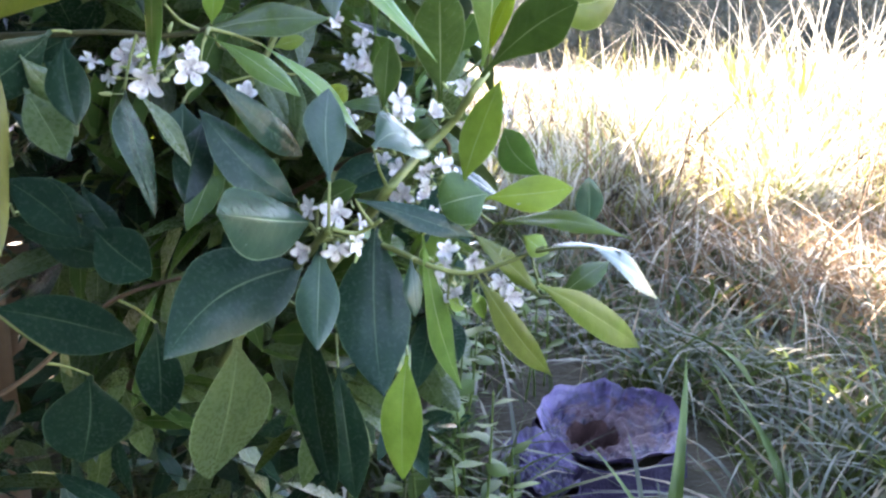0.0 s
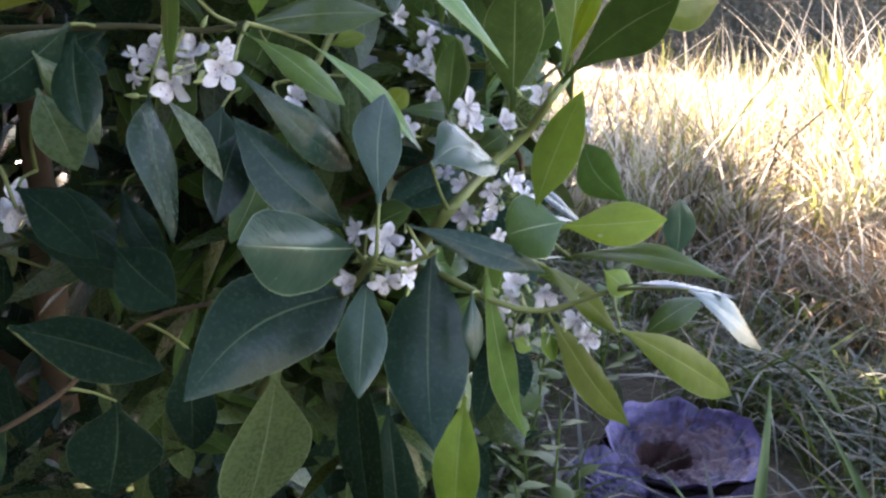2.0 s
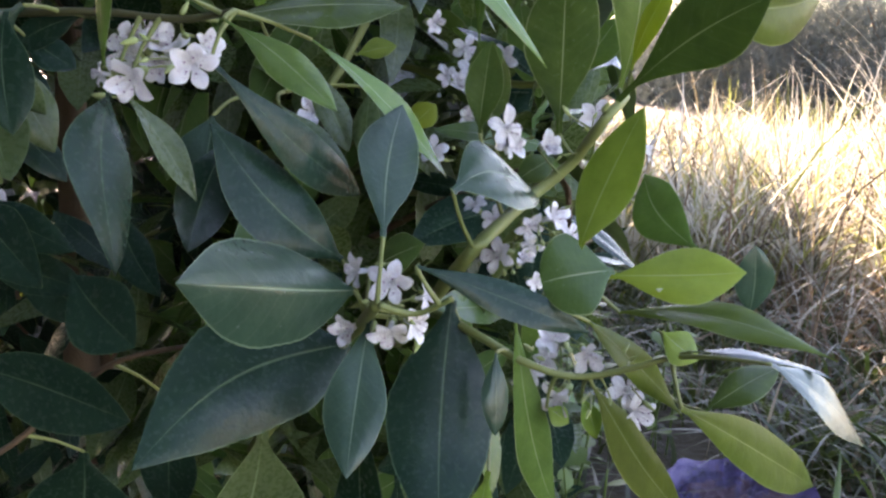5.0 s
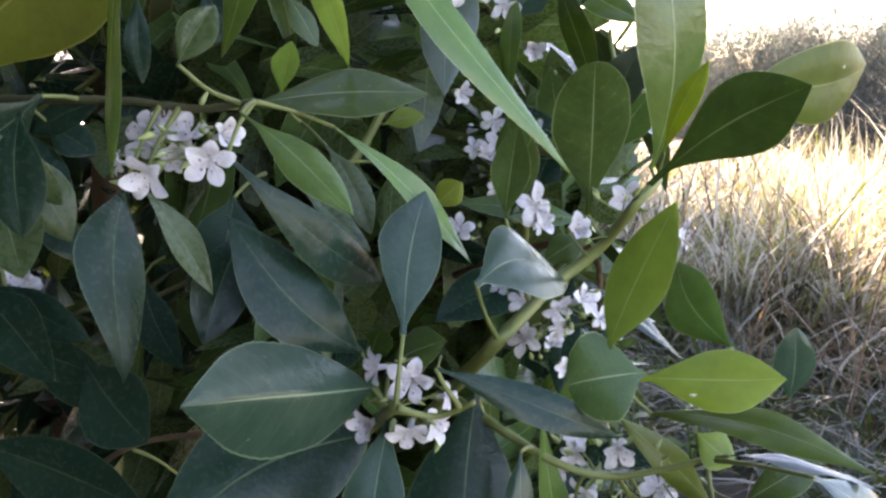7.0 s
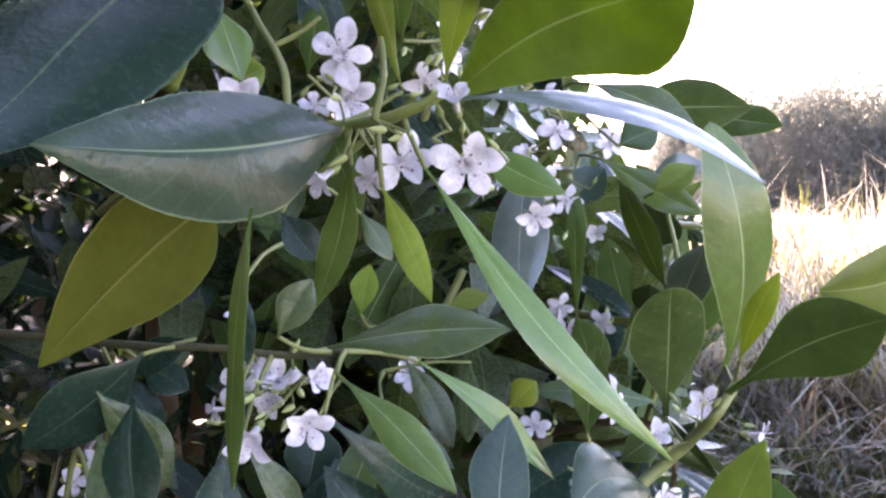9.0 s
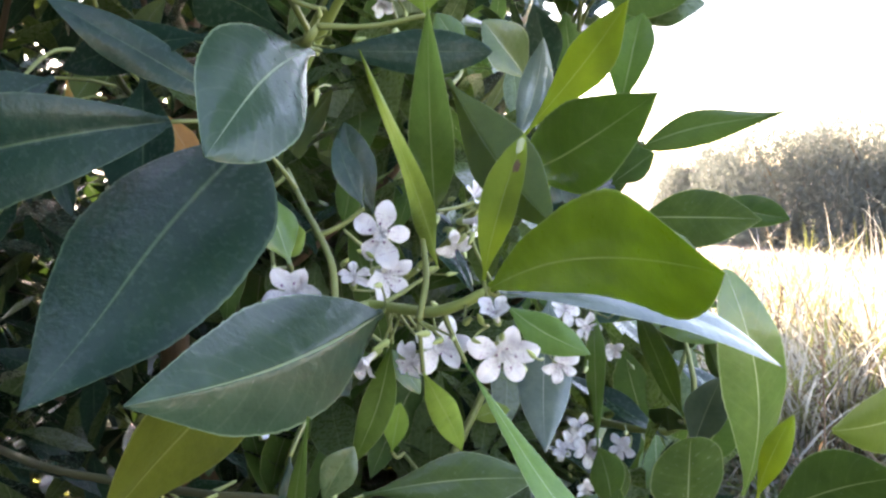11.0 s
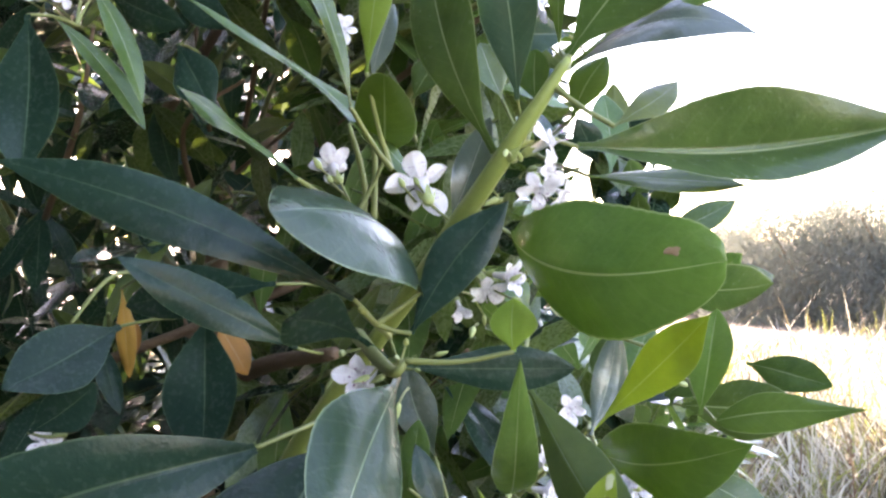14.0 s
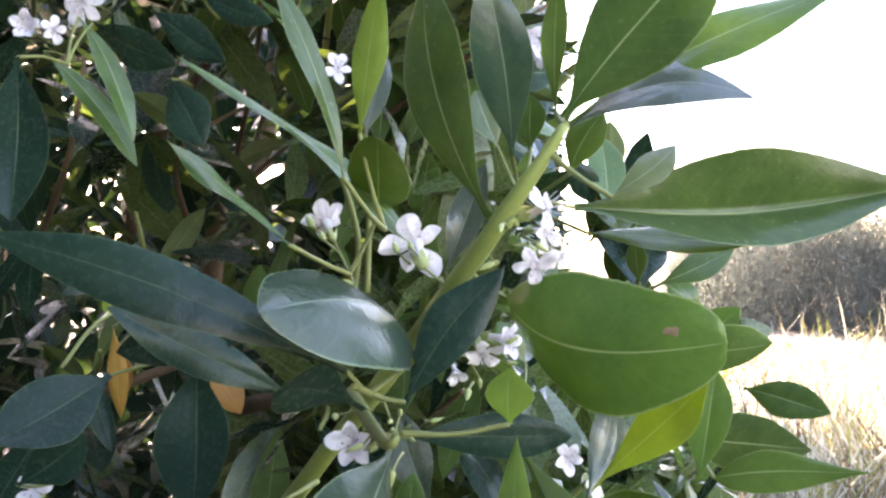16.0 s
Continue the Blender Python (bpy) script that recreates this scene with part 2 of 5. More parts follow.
STUMP_BARK = plain_mat("stump_bark", (0.028, 0.019, 0.046), (0.062, 0.047, 0.098), 20, 0.85, 0.9, 0.008, random_by="object")


# ---- builders ----
def part(name, bm, material, parent, label="", kind=""):
    me = bpy.data.meshes.new(name)
    bm.to_mesh(me)
    bm.free()
    for mat in (material if isinstance(material, (list, tuple)) else [material]):
        me.materials.append(mat)
    me.shade_smooth()
    ob = new(name, me)
    ob.parent = parent
    return tagged(ob, label=label, kind=kind)


def thing(name, at, label, category, group="", kind=""):
    ob = new(name)
    ob.location = at
    ob.empty_display_size = 0.05
    bpy.context.view_layer.update()
    return tagged(ob, label, category, group, kind)


def data_ob(name, verts, faces, mats, parent=None, idx=None, uvs=None):
    me = bpy.data.meshes.new(name)
    me.from_pydata(verts, [], faces)
    for mat in mats:
        me.materials.append(mat)
    if idx is not None:
        me.polygons.foreach_set("material_index", idx)
    if uvs is not None:
        layer = me.uv_layers.new(name="UVMap")
        flat = np.array([uvs[v] for f in faces for v in f], dtype=np.float32).ravel()
        layer.data.foreach_set("uv", flat)
    me.shade_smooth()
    ob = new(name, me)
    ob.parent = parent
    return ob


def leaf_geometry(length, width, bend=0.1, fold=0.27, twist=0.0, belly=0.54, tipcurl=0.0, nl=22, nw=8, thick=0.0005, seed=0, tip=0.84, root=1.0, teeth=0.0, bow=None):
    """A closed thin leaf from the origin along +y, its upper face to +z: verts, faces, material index, uv."""
    rng = random.Random(seed)
    cup = -rng.uniform(0.0, 0.35)
    ph1, ph2, ph3, amp = rng.uniform(0, 6.3), rng.uniform(0, 6.3), rng.uniform(0, 6.3), rng.uniform(0.02, 0.05)
    sway, turn, uneven = rng.uniform(-0.045, 0.045), rng.uniform(-0.45, 0.45), rng.uniform(-0.07, 0.07)
    if bow is not None:
        sway, turn, uneven, cup = bow, turn * 0.3, uneven * 0.3, -0.22
    verts, uvs, faces, idx = [], [], [], []
    for side in (1, -1):
        for i in range(nl + 1):
            s = 0.5 * i / nl + 0.25 * (1 - math.cos(math.pi * i / nl))
            k = math.log(0.5) / math.log(belly)
            q = s ** k
            w = math.sin(math.pi * min(1, q)) ** (root if s < belly else tip)
            w = max(w, 0.10 * (1 - s) ** 0.5 if s < 0.3 else 0.0)
            half = width / 2 * w
            zc = bend * length * 4 * s * (1 - s) + tipcurl * length * max(0, s - 0.6) ** 2 * 6
            tw = twist * (s - 0.3) + turn * (s - 0.5)
            mid = sway * length * math.sin(math.pi * s) + amp * length * 0.4 * math.sin(4 * s + ph2) * s * (1 - s)
            for j in range(nw + 1):
                a = j / nw * 2 - 1
                a = (0.35 * abs(a) + 0.65 * abs(a) ** 1.9) * (1 if a > 0 else -1)
                e = 1 + (uneven if a > 0 else -uneven) + (0.014 * math.sin(13 * s + ph3 + 2 * a) + 0.009 * math.sin(29 * s + ph1) if abs(a) > 0.9 else 0) - (teeth * (i % 2) if abs(a) > 0.9 and 0.3 < s < 0.97 else 0)
                x = half * a * e
                z = (abs(a) - 0.45) * half * fold + cup * half * (a * a - 0.25) + amp * length * abs(a) ** 1.6 * w * math.sin(8 * s + ph1 + (1.9 if a > 0 else 0)) * 0.45
                x2, z2 = x * math.cos(tw) - z * math.sin(tw), x * math.sin(tw) + z * math.cos(tw)
                t = thick * (1.6 if j == nw // 2 else 1.0) * (0.1 if j in (0, nw) else 1.0)
                verts.append((x2 + mid, length * s, zc + z2 + side * t / 2))
                uvs.append((a * 0.5 + 0.5, s))
    n = (nl + 1) * (nw + 1)
    for k in range(2):
        for i in range(nl):
            for j in range(nw):
                a = k * n + i * (nw + 1) + j
                q = (a, a + 1, a + nw + 2, a + nw + 1)
                faces.append(q if k == 0 else q[::-1])
                idx.append(k)
    return verts, faces, idx, uvs


def leaf_frame(base, tip, roll):
    """A frame whose y runs from base to tip; roll turns the upper face about it, 0 = as far up as it can."""
    y = (Vector(tip) - Vector(base)).normalized()
    up = Vector((0, 0, 1)) if abs(y.z) < 0.97 else Vector((0, -1, 0))
    x = y.cross(up).normalized()
    z = x.cross(y)
    m = Matrix((x, y, z)).transposed().to_4x4()
    m.translation = base
    return m @ Matrix.Rotation(radians(roll), 4, "Y")


SKINS = {"mature": MATURE, "mid": MID, "young": YOUNG, "brown": BROWN, "teal": TEAL, "pale": PALE, "deep": DEEP, "green": GREEN, "moss": MOSS}
leaf_count = [0]


def leaf(parent, base, tip, width, roll=0, skin="mid", bend=0.08, fold=0.27, twist=0.0, belly=0.54, tipcurl=0.0, end=0.84, root=1.18, label="", fine=22, sway=None):
    leaf_count[0] += 1
    length = (Vector(tip) - Vector(base)).length
    v, f, i, u = leaf_geometry(length, width, bend, fold, twist, belly, tipcurl, nl=fine, seed=leaf_count[0], tip=end, root=root, teeth=0.014 if fine > 30 else 0.0, bow=sway)
    ob = data_ob("leaf", v, f, [SKINS[skin], BROWN if skin == "brown" else YOUNG if skin == "young" else UNDER], parent, i, u)
    ob.matrix_basis = Matrix.Translation(-parent.location) @ leaf_frame(base, tip, roll)
    return tagged(ob, label)


def tube(points, radii, sides=8, name="twig", mat=None, parent=None, label=""):
    """A tapered round stem through smooth points."""
    pts = [Vector(p) for p in points]
    dense, rad = [], []
    for k in range(len(pts) - 1):
        p0, p1, p2, p3 = pts[max(0, k - 1)], pts[k], pts[k + 1], pts[min(len(pts) - 1, k + 2)]
        for q in range(6):
            s = q / 6
            dense.append(0.5 * ((2 * p1) + (p2 - p0) * s + (2 * p0 - 5 * p1 + 4 * p2 - p3) * s * s + (3 * p1 - p0 - 3 * p2 + p3) * s ** 3))
            rad.append(radii[k] * (1 - s) + radii[k + 1] * s)
    dense.append(pts[-1])
    rad.append(radii[-1])
    verts, faces = [], []
    ref = Vector((0.3, 0.5, 0.8)).normalized()
    for k, p in enumerate(dense):
        d = (dense[min(k + 1, len(dense) - 1)] - dense[max(k - 1, 0)]).normalized()
        a = d.cross(ref).normalized()
        b = d.cross(a)
        for j in range(sides):
            an = j / sides * math.tau
            r = rad[k] * (1 + 0.06 * math.sin(k * 1.7 + j))
            verts.append(p + (a * math.cos(an) + b * math.sin(an)) * r)
    for k in range(len(dense) - 1):
        for j in range(sides):
            faces.append((k * sides + j, k * sides + (j + 1) % sides, (k + 1) * sides + (j + 1) % sides, (k + 1) * sides + j))
    faces.append(tuple(range(sides))[::-1])
    faces.append(tuple((len(dense) - 1) * sides + j for j in range(sides)))
    o = parent.location if parent else Vector()
    ob = data_ob(name, [v - o for v in verts], faces, [mat], parent)
    return tagged(ob, label)

# ---- ground ----
def ground_z(x, y):
    return 0.03 * noise.noise(Vector((x * 0.7, y * 0.7, 0))) + 0.05 * noise.noise(Vector((x * 0.15, y * 0.15, 5)))


gv, gf = [], []
rad = [0.0] + [0.25 * 1.22 ** k for k in range(48)]
for r in rad:
    for k in range(48):
        a = k / 48 * math.tau
        x, y = r * math.sin(a), r * math.cos(a)
        gv.append((x, y, ground_z(x, y) * (1 if r < 60 else 0)))
for i in range(len(rad) - 1):
    for k in range(48):
        gf.append((i * 48 + k, i * 48 + (k + 1) % 48, (i + 1) * 48 + (k + 1) % 48, (i + 1) * 48 + k)[::-1])
gi = [0 if i // 48 < 18 else 1 for i in range(len(gf))]
tagged(data_ob("ground", gv, gf, [SOIL, FIELD], None, gi), "brown soil under rough grass", "ground", kind="structure")


def blade_field(name, spots, height, width, mats, label, category, seed, lean=0.5, seg=4, sag=0.5, patchy=False):
    """Many curved tapering blades in one mesh; spots: (x, y, height factor)."""
    rng = random.Random(seed)
    verts, faces, idx = [], [], []
    for x, y, hf in spots:
        h = height * hf * rng.uniform(0.55, 1.15)
        a, b = rng.uniform(0, math.tau), rng.uniform(0, math.tau)
        w = width * rng.uniform(0.6, 1.3)
        ln = lean * rng.uniform(0.3, 1.6) * h
        dx, dy, wx, wy = math.cos(a) * ln, math.sin(a) * ln, math.cos(b) * w / 2, math.sin(b) * w / 2
        z0, n0 = ground_z(x, y) - 0.01, len(verts)
        droop = rng.uniform(0.1, sag)
        m = rng.randrange(len(mats))
        if patchy:
            q = 0.5 + 0.55 * noise.noise(Vector((x * 1.6, y * 1.6, 21))) + 0.45 * noise.noise(Vector((x * 5, y * 5, 22))) + rng.uniform(-0.3, 0.3) + min(0.16, max(0, 0.05 * (y - 5)))
            m = min(len(mats) - 1, max(0, int(q * len(mats))))
        for k in range(seg + 1):
            s = k / seg
            c = s ** 1.8
            zz = h * (s - droop * s ** 3)
            t = (1 - s ** 2) * 0.95 + 0.05
            verts.append((x + dx * c - wx * t, y + dy * c - wy * t, z0 + zz))
            verts.append((x + dx * c + wx * t, y + dy * c + wy * t, z0 + zz))
        for k in range(seg):
            q = n0 + 2 * k
            faces.append((q, q + 1, q + 3, q + 2))
            idx.append(m)
    return tagged(data_ob(name, verts, faces, mats, None, idx), label, category, kind="stuff")


rng = random.Random(3)
STUMP_AT = Vector((0.315, 1.72))


def open_spot(x, y):
    """The stump and the strip before it stay nearly clear."""
    d = Vector((x, y)) - STUMP_AT
    return d.length > 0.3 and not (abs(d.x + 0.01) < 0.21 and -0.75 < d.y < 0.0 and rng.random() < 0.96)


near = []
while len(near) < 9000:
    y = rng.uniform(0.6, 4.8)
    x = rng.uniform(-0.25 * y - 0.4, 0.65 * y + 0.25)
    tuft = noise.noise(Vector((x * 3, y * 3, 8)))
    if open_spot(x, y) and tuft > rng.uniform(-0.55, 0.35):
        near.append((x, y, 0.9 + 0.5 * tuft))
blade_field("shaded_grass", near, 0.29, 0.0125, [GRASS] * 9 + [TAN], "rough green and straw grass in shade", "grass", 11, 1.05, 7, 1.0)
far = []
while len(far) < 34000:
    y = 3.4 + 14 * rng.random() ** 1.7
    x = rng.uniform(-0.5, 0.75) * y
    tuft = 0.7 * noise.noise(Vector((x * 2.2, y * 2.2, 2))) + 0.5 * noise.noise(Vector((x * 7, y * 7, 4)))
    if tuft > rng.uniform(-0.35, 0.25) and y < 9.8 + 1.2 * rng.random() + 3.5 * noise.noise(Vector((x * 0.7, 3, 1))):
        far.append((x, y, (0.95 + 0.9 * tuft) * (1.2 if x > 0.28 * y else 1.0) * min(1.0, max(0.5, 1.4 - 0.09 * y)) * (1.7 if rng.random() < 0.1 else 1.0)))
blade_field("sunlit_grass", far, 0.46, 0.012, [STRAW, STRAW, DRYGREEN, STRAW, TAN, GAP_DARK, GAP_DARK], "tall dry straw-coloured grass in sunlight", "grass", 12, 0.5, 5, patchy=True)
around = []
while len(around) < 60000:
    x, y = rng.uniform(-6, 9), rng.uniform(-5, 9)
    if not (-0.5 * y - 0.4 < x < 0.78 * y + 0.3 and y > 0.5) and (x * x + y * y) > 0.5:
        around.append((x, y, 1.0))
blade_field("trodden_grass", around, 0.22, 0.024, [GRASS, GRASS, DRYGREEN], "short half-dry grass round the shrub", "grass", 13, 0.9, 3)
dry = []
for cx, cy, n in ((1.75, 4.9, 90), (2.1, 5.0, 90), (1.5, 5.4, 30), (2.6, 5.5, 40)):
    for _ in range(n):
        dry.append((cx + rng.gauss(0, 0.2), cy + rng.gauss(0, 0.2), 1.0))
stalks = []
while len(stalks) < 3600:
    y = rng.uniform(4.0, 7.0)
    x = rng.uniform(0.1, 0.75) * y
    if noise.noise(Vector((x * 1.5, y * 1.5, 31))) > rng.uniform(-0.5, 0.4):
        stalks.append((x, y, rng.uniform(0.75, 1.1)))
blade_field("standing_straw", stalks, 0.86, 0.0065, [STRAW, STRAW, TAN, DRYGREEN], "thin upright straw stalks above the dry grass", "grass", 16, 0.22, 6, 0.3)
blade_field("dry_stalks", dry, 1.25, 0.011, [STRAW], "tall bleached dry grass stalks in sunlight", "grass", 14, 0.4, 8, 0.35)
BROWNED = plain_mat("grass_withered", (0.13, 0.085, 0.05), (0.25, 0.185, 0.12), 2.0, 0.7, 0.1, 0.001, (0.28, 0.19, 0.10), 0.35)
browned = []
for cx, cy, n, sp in ((1.45, 2.75, 900, 0.22), (1.15, 2.9, 500, 0.25), (1.9, 2.9, 700, 0.3), (0.6, 3.3, 260, 0.3), (1.5, 2.1, 350, 0.25), (1.0, 3.6, 300, 0.4)):
    for _ in range(n):
        browned.append((cx + rng.gauss(0, sp), cy + rng.gauss(0, sp), rng.uniform(0.7, 1.3)))
blade_field("withered_grass", browned, 0.36, 0.009, [BROWNED, BROWNED, STRAW], "withered reddish-brown grass among green blades", "grass", 15, 0.9, 5)

# ---- the stump in the grass ----
stump = thing("tree_stump", (0.315, 1.72, 0.0), "old weathered purplish-grey tree stump with rotten heart, in grass", "tree stump")


def stump_body(cx, cy, rx, ry, top, seed, hole):
    """Flared trunk foot; its sawn top has rings and a sunken rotten heart."""
    rs = random.Random(seed)
    ph = [rs.uniform(0, 6.3) for _ in range(4)]
    sides, verts, faces = 56, [], []

    def edge(a):
        return 1 + 0.05 * math.sin(2 * a + ph[0]) + 0.025 * math.sin(3 * a + ph[1]) + 0.012 * math.sin(9 * a + ph[2]) + 0.008 * math.sin(17 * a + ph[3])

    prof = [(1.35, -0.06), (1.2, 0.0), (1.06, 0.3), (1.0, 0.7), (1.0, 0.97), (0.97, 1.0)]
    for r, z in prof:
        for k in range(sides):
            a = k / sides * math.tau
            q = edge(a) * r * (1 + 0.03 * math.sin(11 * a + z * 3))
            verts.append((cx + rx * q * math.cos(a), cy + ry * q * math.sin(a), top * z + ((0.012 * math.sin(a + ph[3]) + 0.12 * ry * q * math.sin(a)) if z > 0.5 else 0)))
    for i in range(len(prof) - 1):
        for k in range(sides):
            faces.append((i * sides + k, i * sides + (k + 1) % sides, (i + 1) * sides + (k + 1) % sides, (i + 1) * sides + k))
    body = data_ob("trunk", verts, faces, [STUMP_BARK], stump)
    verts, faces, idx = [], [], []
    rings = 22
    for i in range(rings + 1):
        s = i / rings
        for k in range(sides):
            a = k / sides * math.tau
            q = edge(a) * 0.985 * (1 - s) + 0.001
            dip = 0.0
            if hole and s > 0.62:
                dip = -0.085 * min(1, (s - 0.62) * 6) * (0.8 + 0.4 * math.sin(3 * a + ph[1]))
            z = top + 0.012 * math.sin(a + ph[3]) * (1 - s) + 0.014 * max(0, 1 - s * 5) + 0.02 * max(0, 1 - s * 6) * (0.4 + 0.6 * math.sin(5 * a + ph[2]) * math.sin(2 * a)) - 0.02 * min(1, s * 2) * (1 if hole else 0) + 0.010 * noise.noise(Vector((9 * q * math.cos(a), 9 * q * math.sin(a), top * 50))) + 0.008 * noise.noise(Vector((26 * q * math.cos(a), 26 * q * math.sin(a), 3))) + 0.12 * ry * q * math.sin(a) + 0.004 * math.sin(i * 2.6 + 2 * math.sin(3 * a)) - 0.012 * (abs(math.sin(2.5 * a + 0.7)) > 0.985) * (s < 0.6) + dip
            verts.append((cx + rx * q * math.cos(a) - (0.05 * s if hole else 0), cy + ry * q * math.sin(a) - 0.01 * s, z + 0.002))
    for i in range(rings):
        for k in range(sides):
            faces.append((i * sides + k, i * sides + (k + 1) % sides, (i + 1) * sides + (k + 1) % sides, (i + 1) * sides + k))
            idx.append(1 if hole and i >= 14 else 0)
    face = data_ob("cut_face", verts, faces, [STUMP_CUT, ROT], stump, idx)
    tagged(face, "cracked purplish sawn face with dark rotten hollow" if hole else "weathered purplish sawn face")


stump_body(0.0, 0.0, 0.155, 0.15, 0.10, 4, True)
stump_body(-0.09, -0.20, 0.085, 0.08, 0.07, 9, False)
stump.rotation_euler = (0, radians(4), radians(-22))

# ---- grey shrubs across the field ----
def far_shrub(x, y, w, h, seed):
    rs = random.Random(seed)
    t = thing("field_shrub", (x, y, ground_z(x, y)), "low grey-green bushy shrub beyond the dry grass", "shrub", "shrubs across the field")
    for k in range(5):
        a = k * 1.3
        tube([(x + 0.05 * math.cos(a), y + 0.05 * math.sin(a), -0.02), (x + 0.3 * w * math.cos(a) * 0.5, y + 0.3 * w * math.sin(a) * 0.5, h * 0.4), (x + 0.5 * w * math.cos(a), y + 0.4 * w * math.sin(a), h * 0.8)], [0.04, 0.025, 0.01], 6, "branch", BARK, t)
    verts, faces = [], []
    for _ in range(40000):
        a, r, zz = rs.uniform(0, math.tau), rs.random() ** 0.5, rs.random()
        lump = 1 + 0.34 * noise.noise(Vector((math.cos(a) * r * 3, math.sin(a) * r * 3, seed))) + 0.14 * noise.noise(Vector((math.cos(a) * r * 9, math.sin(a) * r * 9, seed + 40)))
        k = math.sqrt(max(0.1, 1 - (zz * 0.85) ** 4))
        p = Vector((w * k * r * math.cos(a), w * 0.7 * k * r * math.sin(a), h * zz * lump * (1 - 0.3 * r * r)))
        d = Vector((rs.gauss(0, 0.75), rs.gauss(0, 0.75), 0.9)).normalized() * rs.uniform(0.04, 0.12)
        s = d.cross(Vector((rs.gauss(0, 1), rs.gauss(0, 1), 0.1))).normalized() * rs.uniform(0.003, 0.008)
        n = len(verts)
        verts += [p, p + d * 0.5 - s, p + d, p + d * 0.5 + s]
        faces.append((n, n + 1, n + 2, n + 3))
    tagged(data_ob("crown", verts, faces, [SAGE], t), kind="stuff")


for k, (x, y, w, h) in enumerate(((1.5, 13.6, 1.5, 1.78), (2.6, 13.2, 1.5, 2.0), (3.7, 13.0, 1.6, 1.88), (4.9, 13.3, 1.5, 2.06), (6.1, 13.1, 1.6, 1.86), (0.5, 14.5, 1.0, 1.35), (7.6, 13.6, 1.8, 2.1))):
    far_shrub(x, y, w, h, k + 1)


# ---- broad-leaved grass, weeds and seed stalks ----
BROADGRASS = plain_mat("broad_grass", (0.36, 0.38, 0.10), (0.52, 0.52, 0.20), 6, 0.5, 0.1, 0.001, (0.72, 0.74, 0.10), 0.5, random_by="object")
WEED = plain_mat("weed_leaf", (0.045, 0.085, 0.024), (0.13, 0.20, 0.045), 30, 0.5, 0.2, 0.001, (0.20, 0.32, 0.05), 0.3, random_by="object")
DRYSTEM = plain_mat("dry_brown_stem", (0.14, 0.09, 0.06), (0.24, 0.16, 0.10), 40, 0.8, 0.4, 0.001, random_by="object")


def arched_blade(parent, at, way, height, width, mat, droop, seed):
    """One long folded blade that arches over."""
    rs = random.Random(seed)
    v, f, i, u = leaf_geometry(height, width, 0.0, 0.35, rs.uniform(-0.6, 0.6), 0.4, 0.0, nl=12, nw=4, thick=0.0008, seed=seed)
    out = []
    for x, y, z in v:
        s = y / height
        out.append((x, height * (math.sin(s * droop) / droop), z - height * (1 - math.cos(s * droop)) / droop))
    ob = data_ob("blade", out, f, [mat], parent, None, u)
    ob.matrix_basis = Matrix.Translation(-parent.location) @ leaf_frame(at, Vector(at) + Vector(way), 0)
    return ob


wr = random.Random(8)
for cx, cy, n in ((1.62, 4.6, 18), (1.74, 4.65, 18), (1.9, 4.75, 16), (2.3, 4.8, 12)):
    t = thing("grass_clump", (cx, cy, ground_z(cx, cy)), "broad-bladed yellow-green grass clump among dry grass", "grass clump", "broad grass clumps")
    for k in range(n):
        a = wr.uniform(0, math.tau)
        arched_blade(t, (cx + 0.06 * math.cos(a), cy + 0.06 * math.sin(a), ground_z(cx, cy) - 0.01), (math.cos(a) * 0.25, math.sin(a) * 0.25, 1), wr.uniform(0.6, 1.0), wr.uniform(0.022, 0.045), BROADGRASS, wr.uniform(0.6, 1.7), 500 + k)
for cx, cy, hx, hy, ln, w in ((0.30, 1.18, 0.20, 0.15, 0.50, 0.022), (0.47, 1.12, 0.25, 0.05, 0.42, 0.024), (0.36, 1.2, -0.2, 0.2, 0.35, 0.016), (0.62, 1.35, -0.2, 0.3, 0.45, 0.014), (0.8, 1.6, 0.3, 0.1, 0.5, 0.014), (0.75, 1.9, -0.3, -0.1, 0.5, 0.015)):
    t = thing("grass_tuft", (cx, cy, ground_z(cx, cy)), "tuft of long arching green grass blades", "grass tuft", "long grass tufts")
    for k in range(4):
        arched_blade(t, (cx + wr.uniform(-0.02, 0.02), cy + wr.uniform(-0.02, 0.02), ground_z(cx, cy) - 0.01), (hx + wr.uniform(-0.25, 0.25) * (k > 0), hy + wr.uniform(-0.25, 0.25) * (k > 0), 1), ln * (1 if k == 0 else wr.uniform(0.5, 0.9)), w * (1 if k == 0 else 0.6), GRASS if k else WEED, wr.uniform(0.7, 1.5), 600 + k)
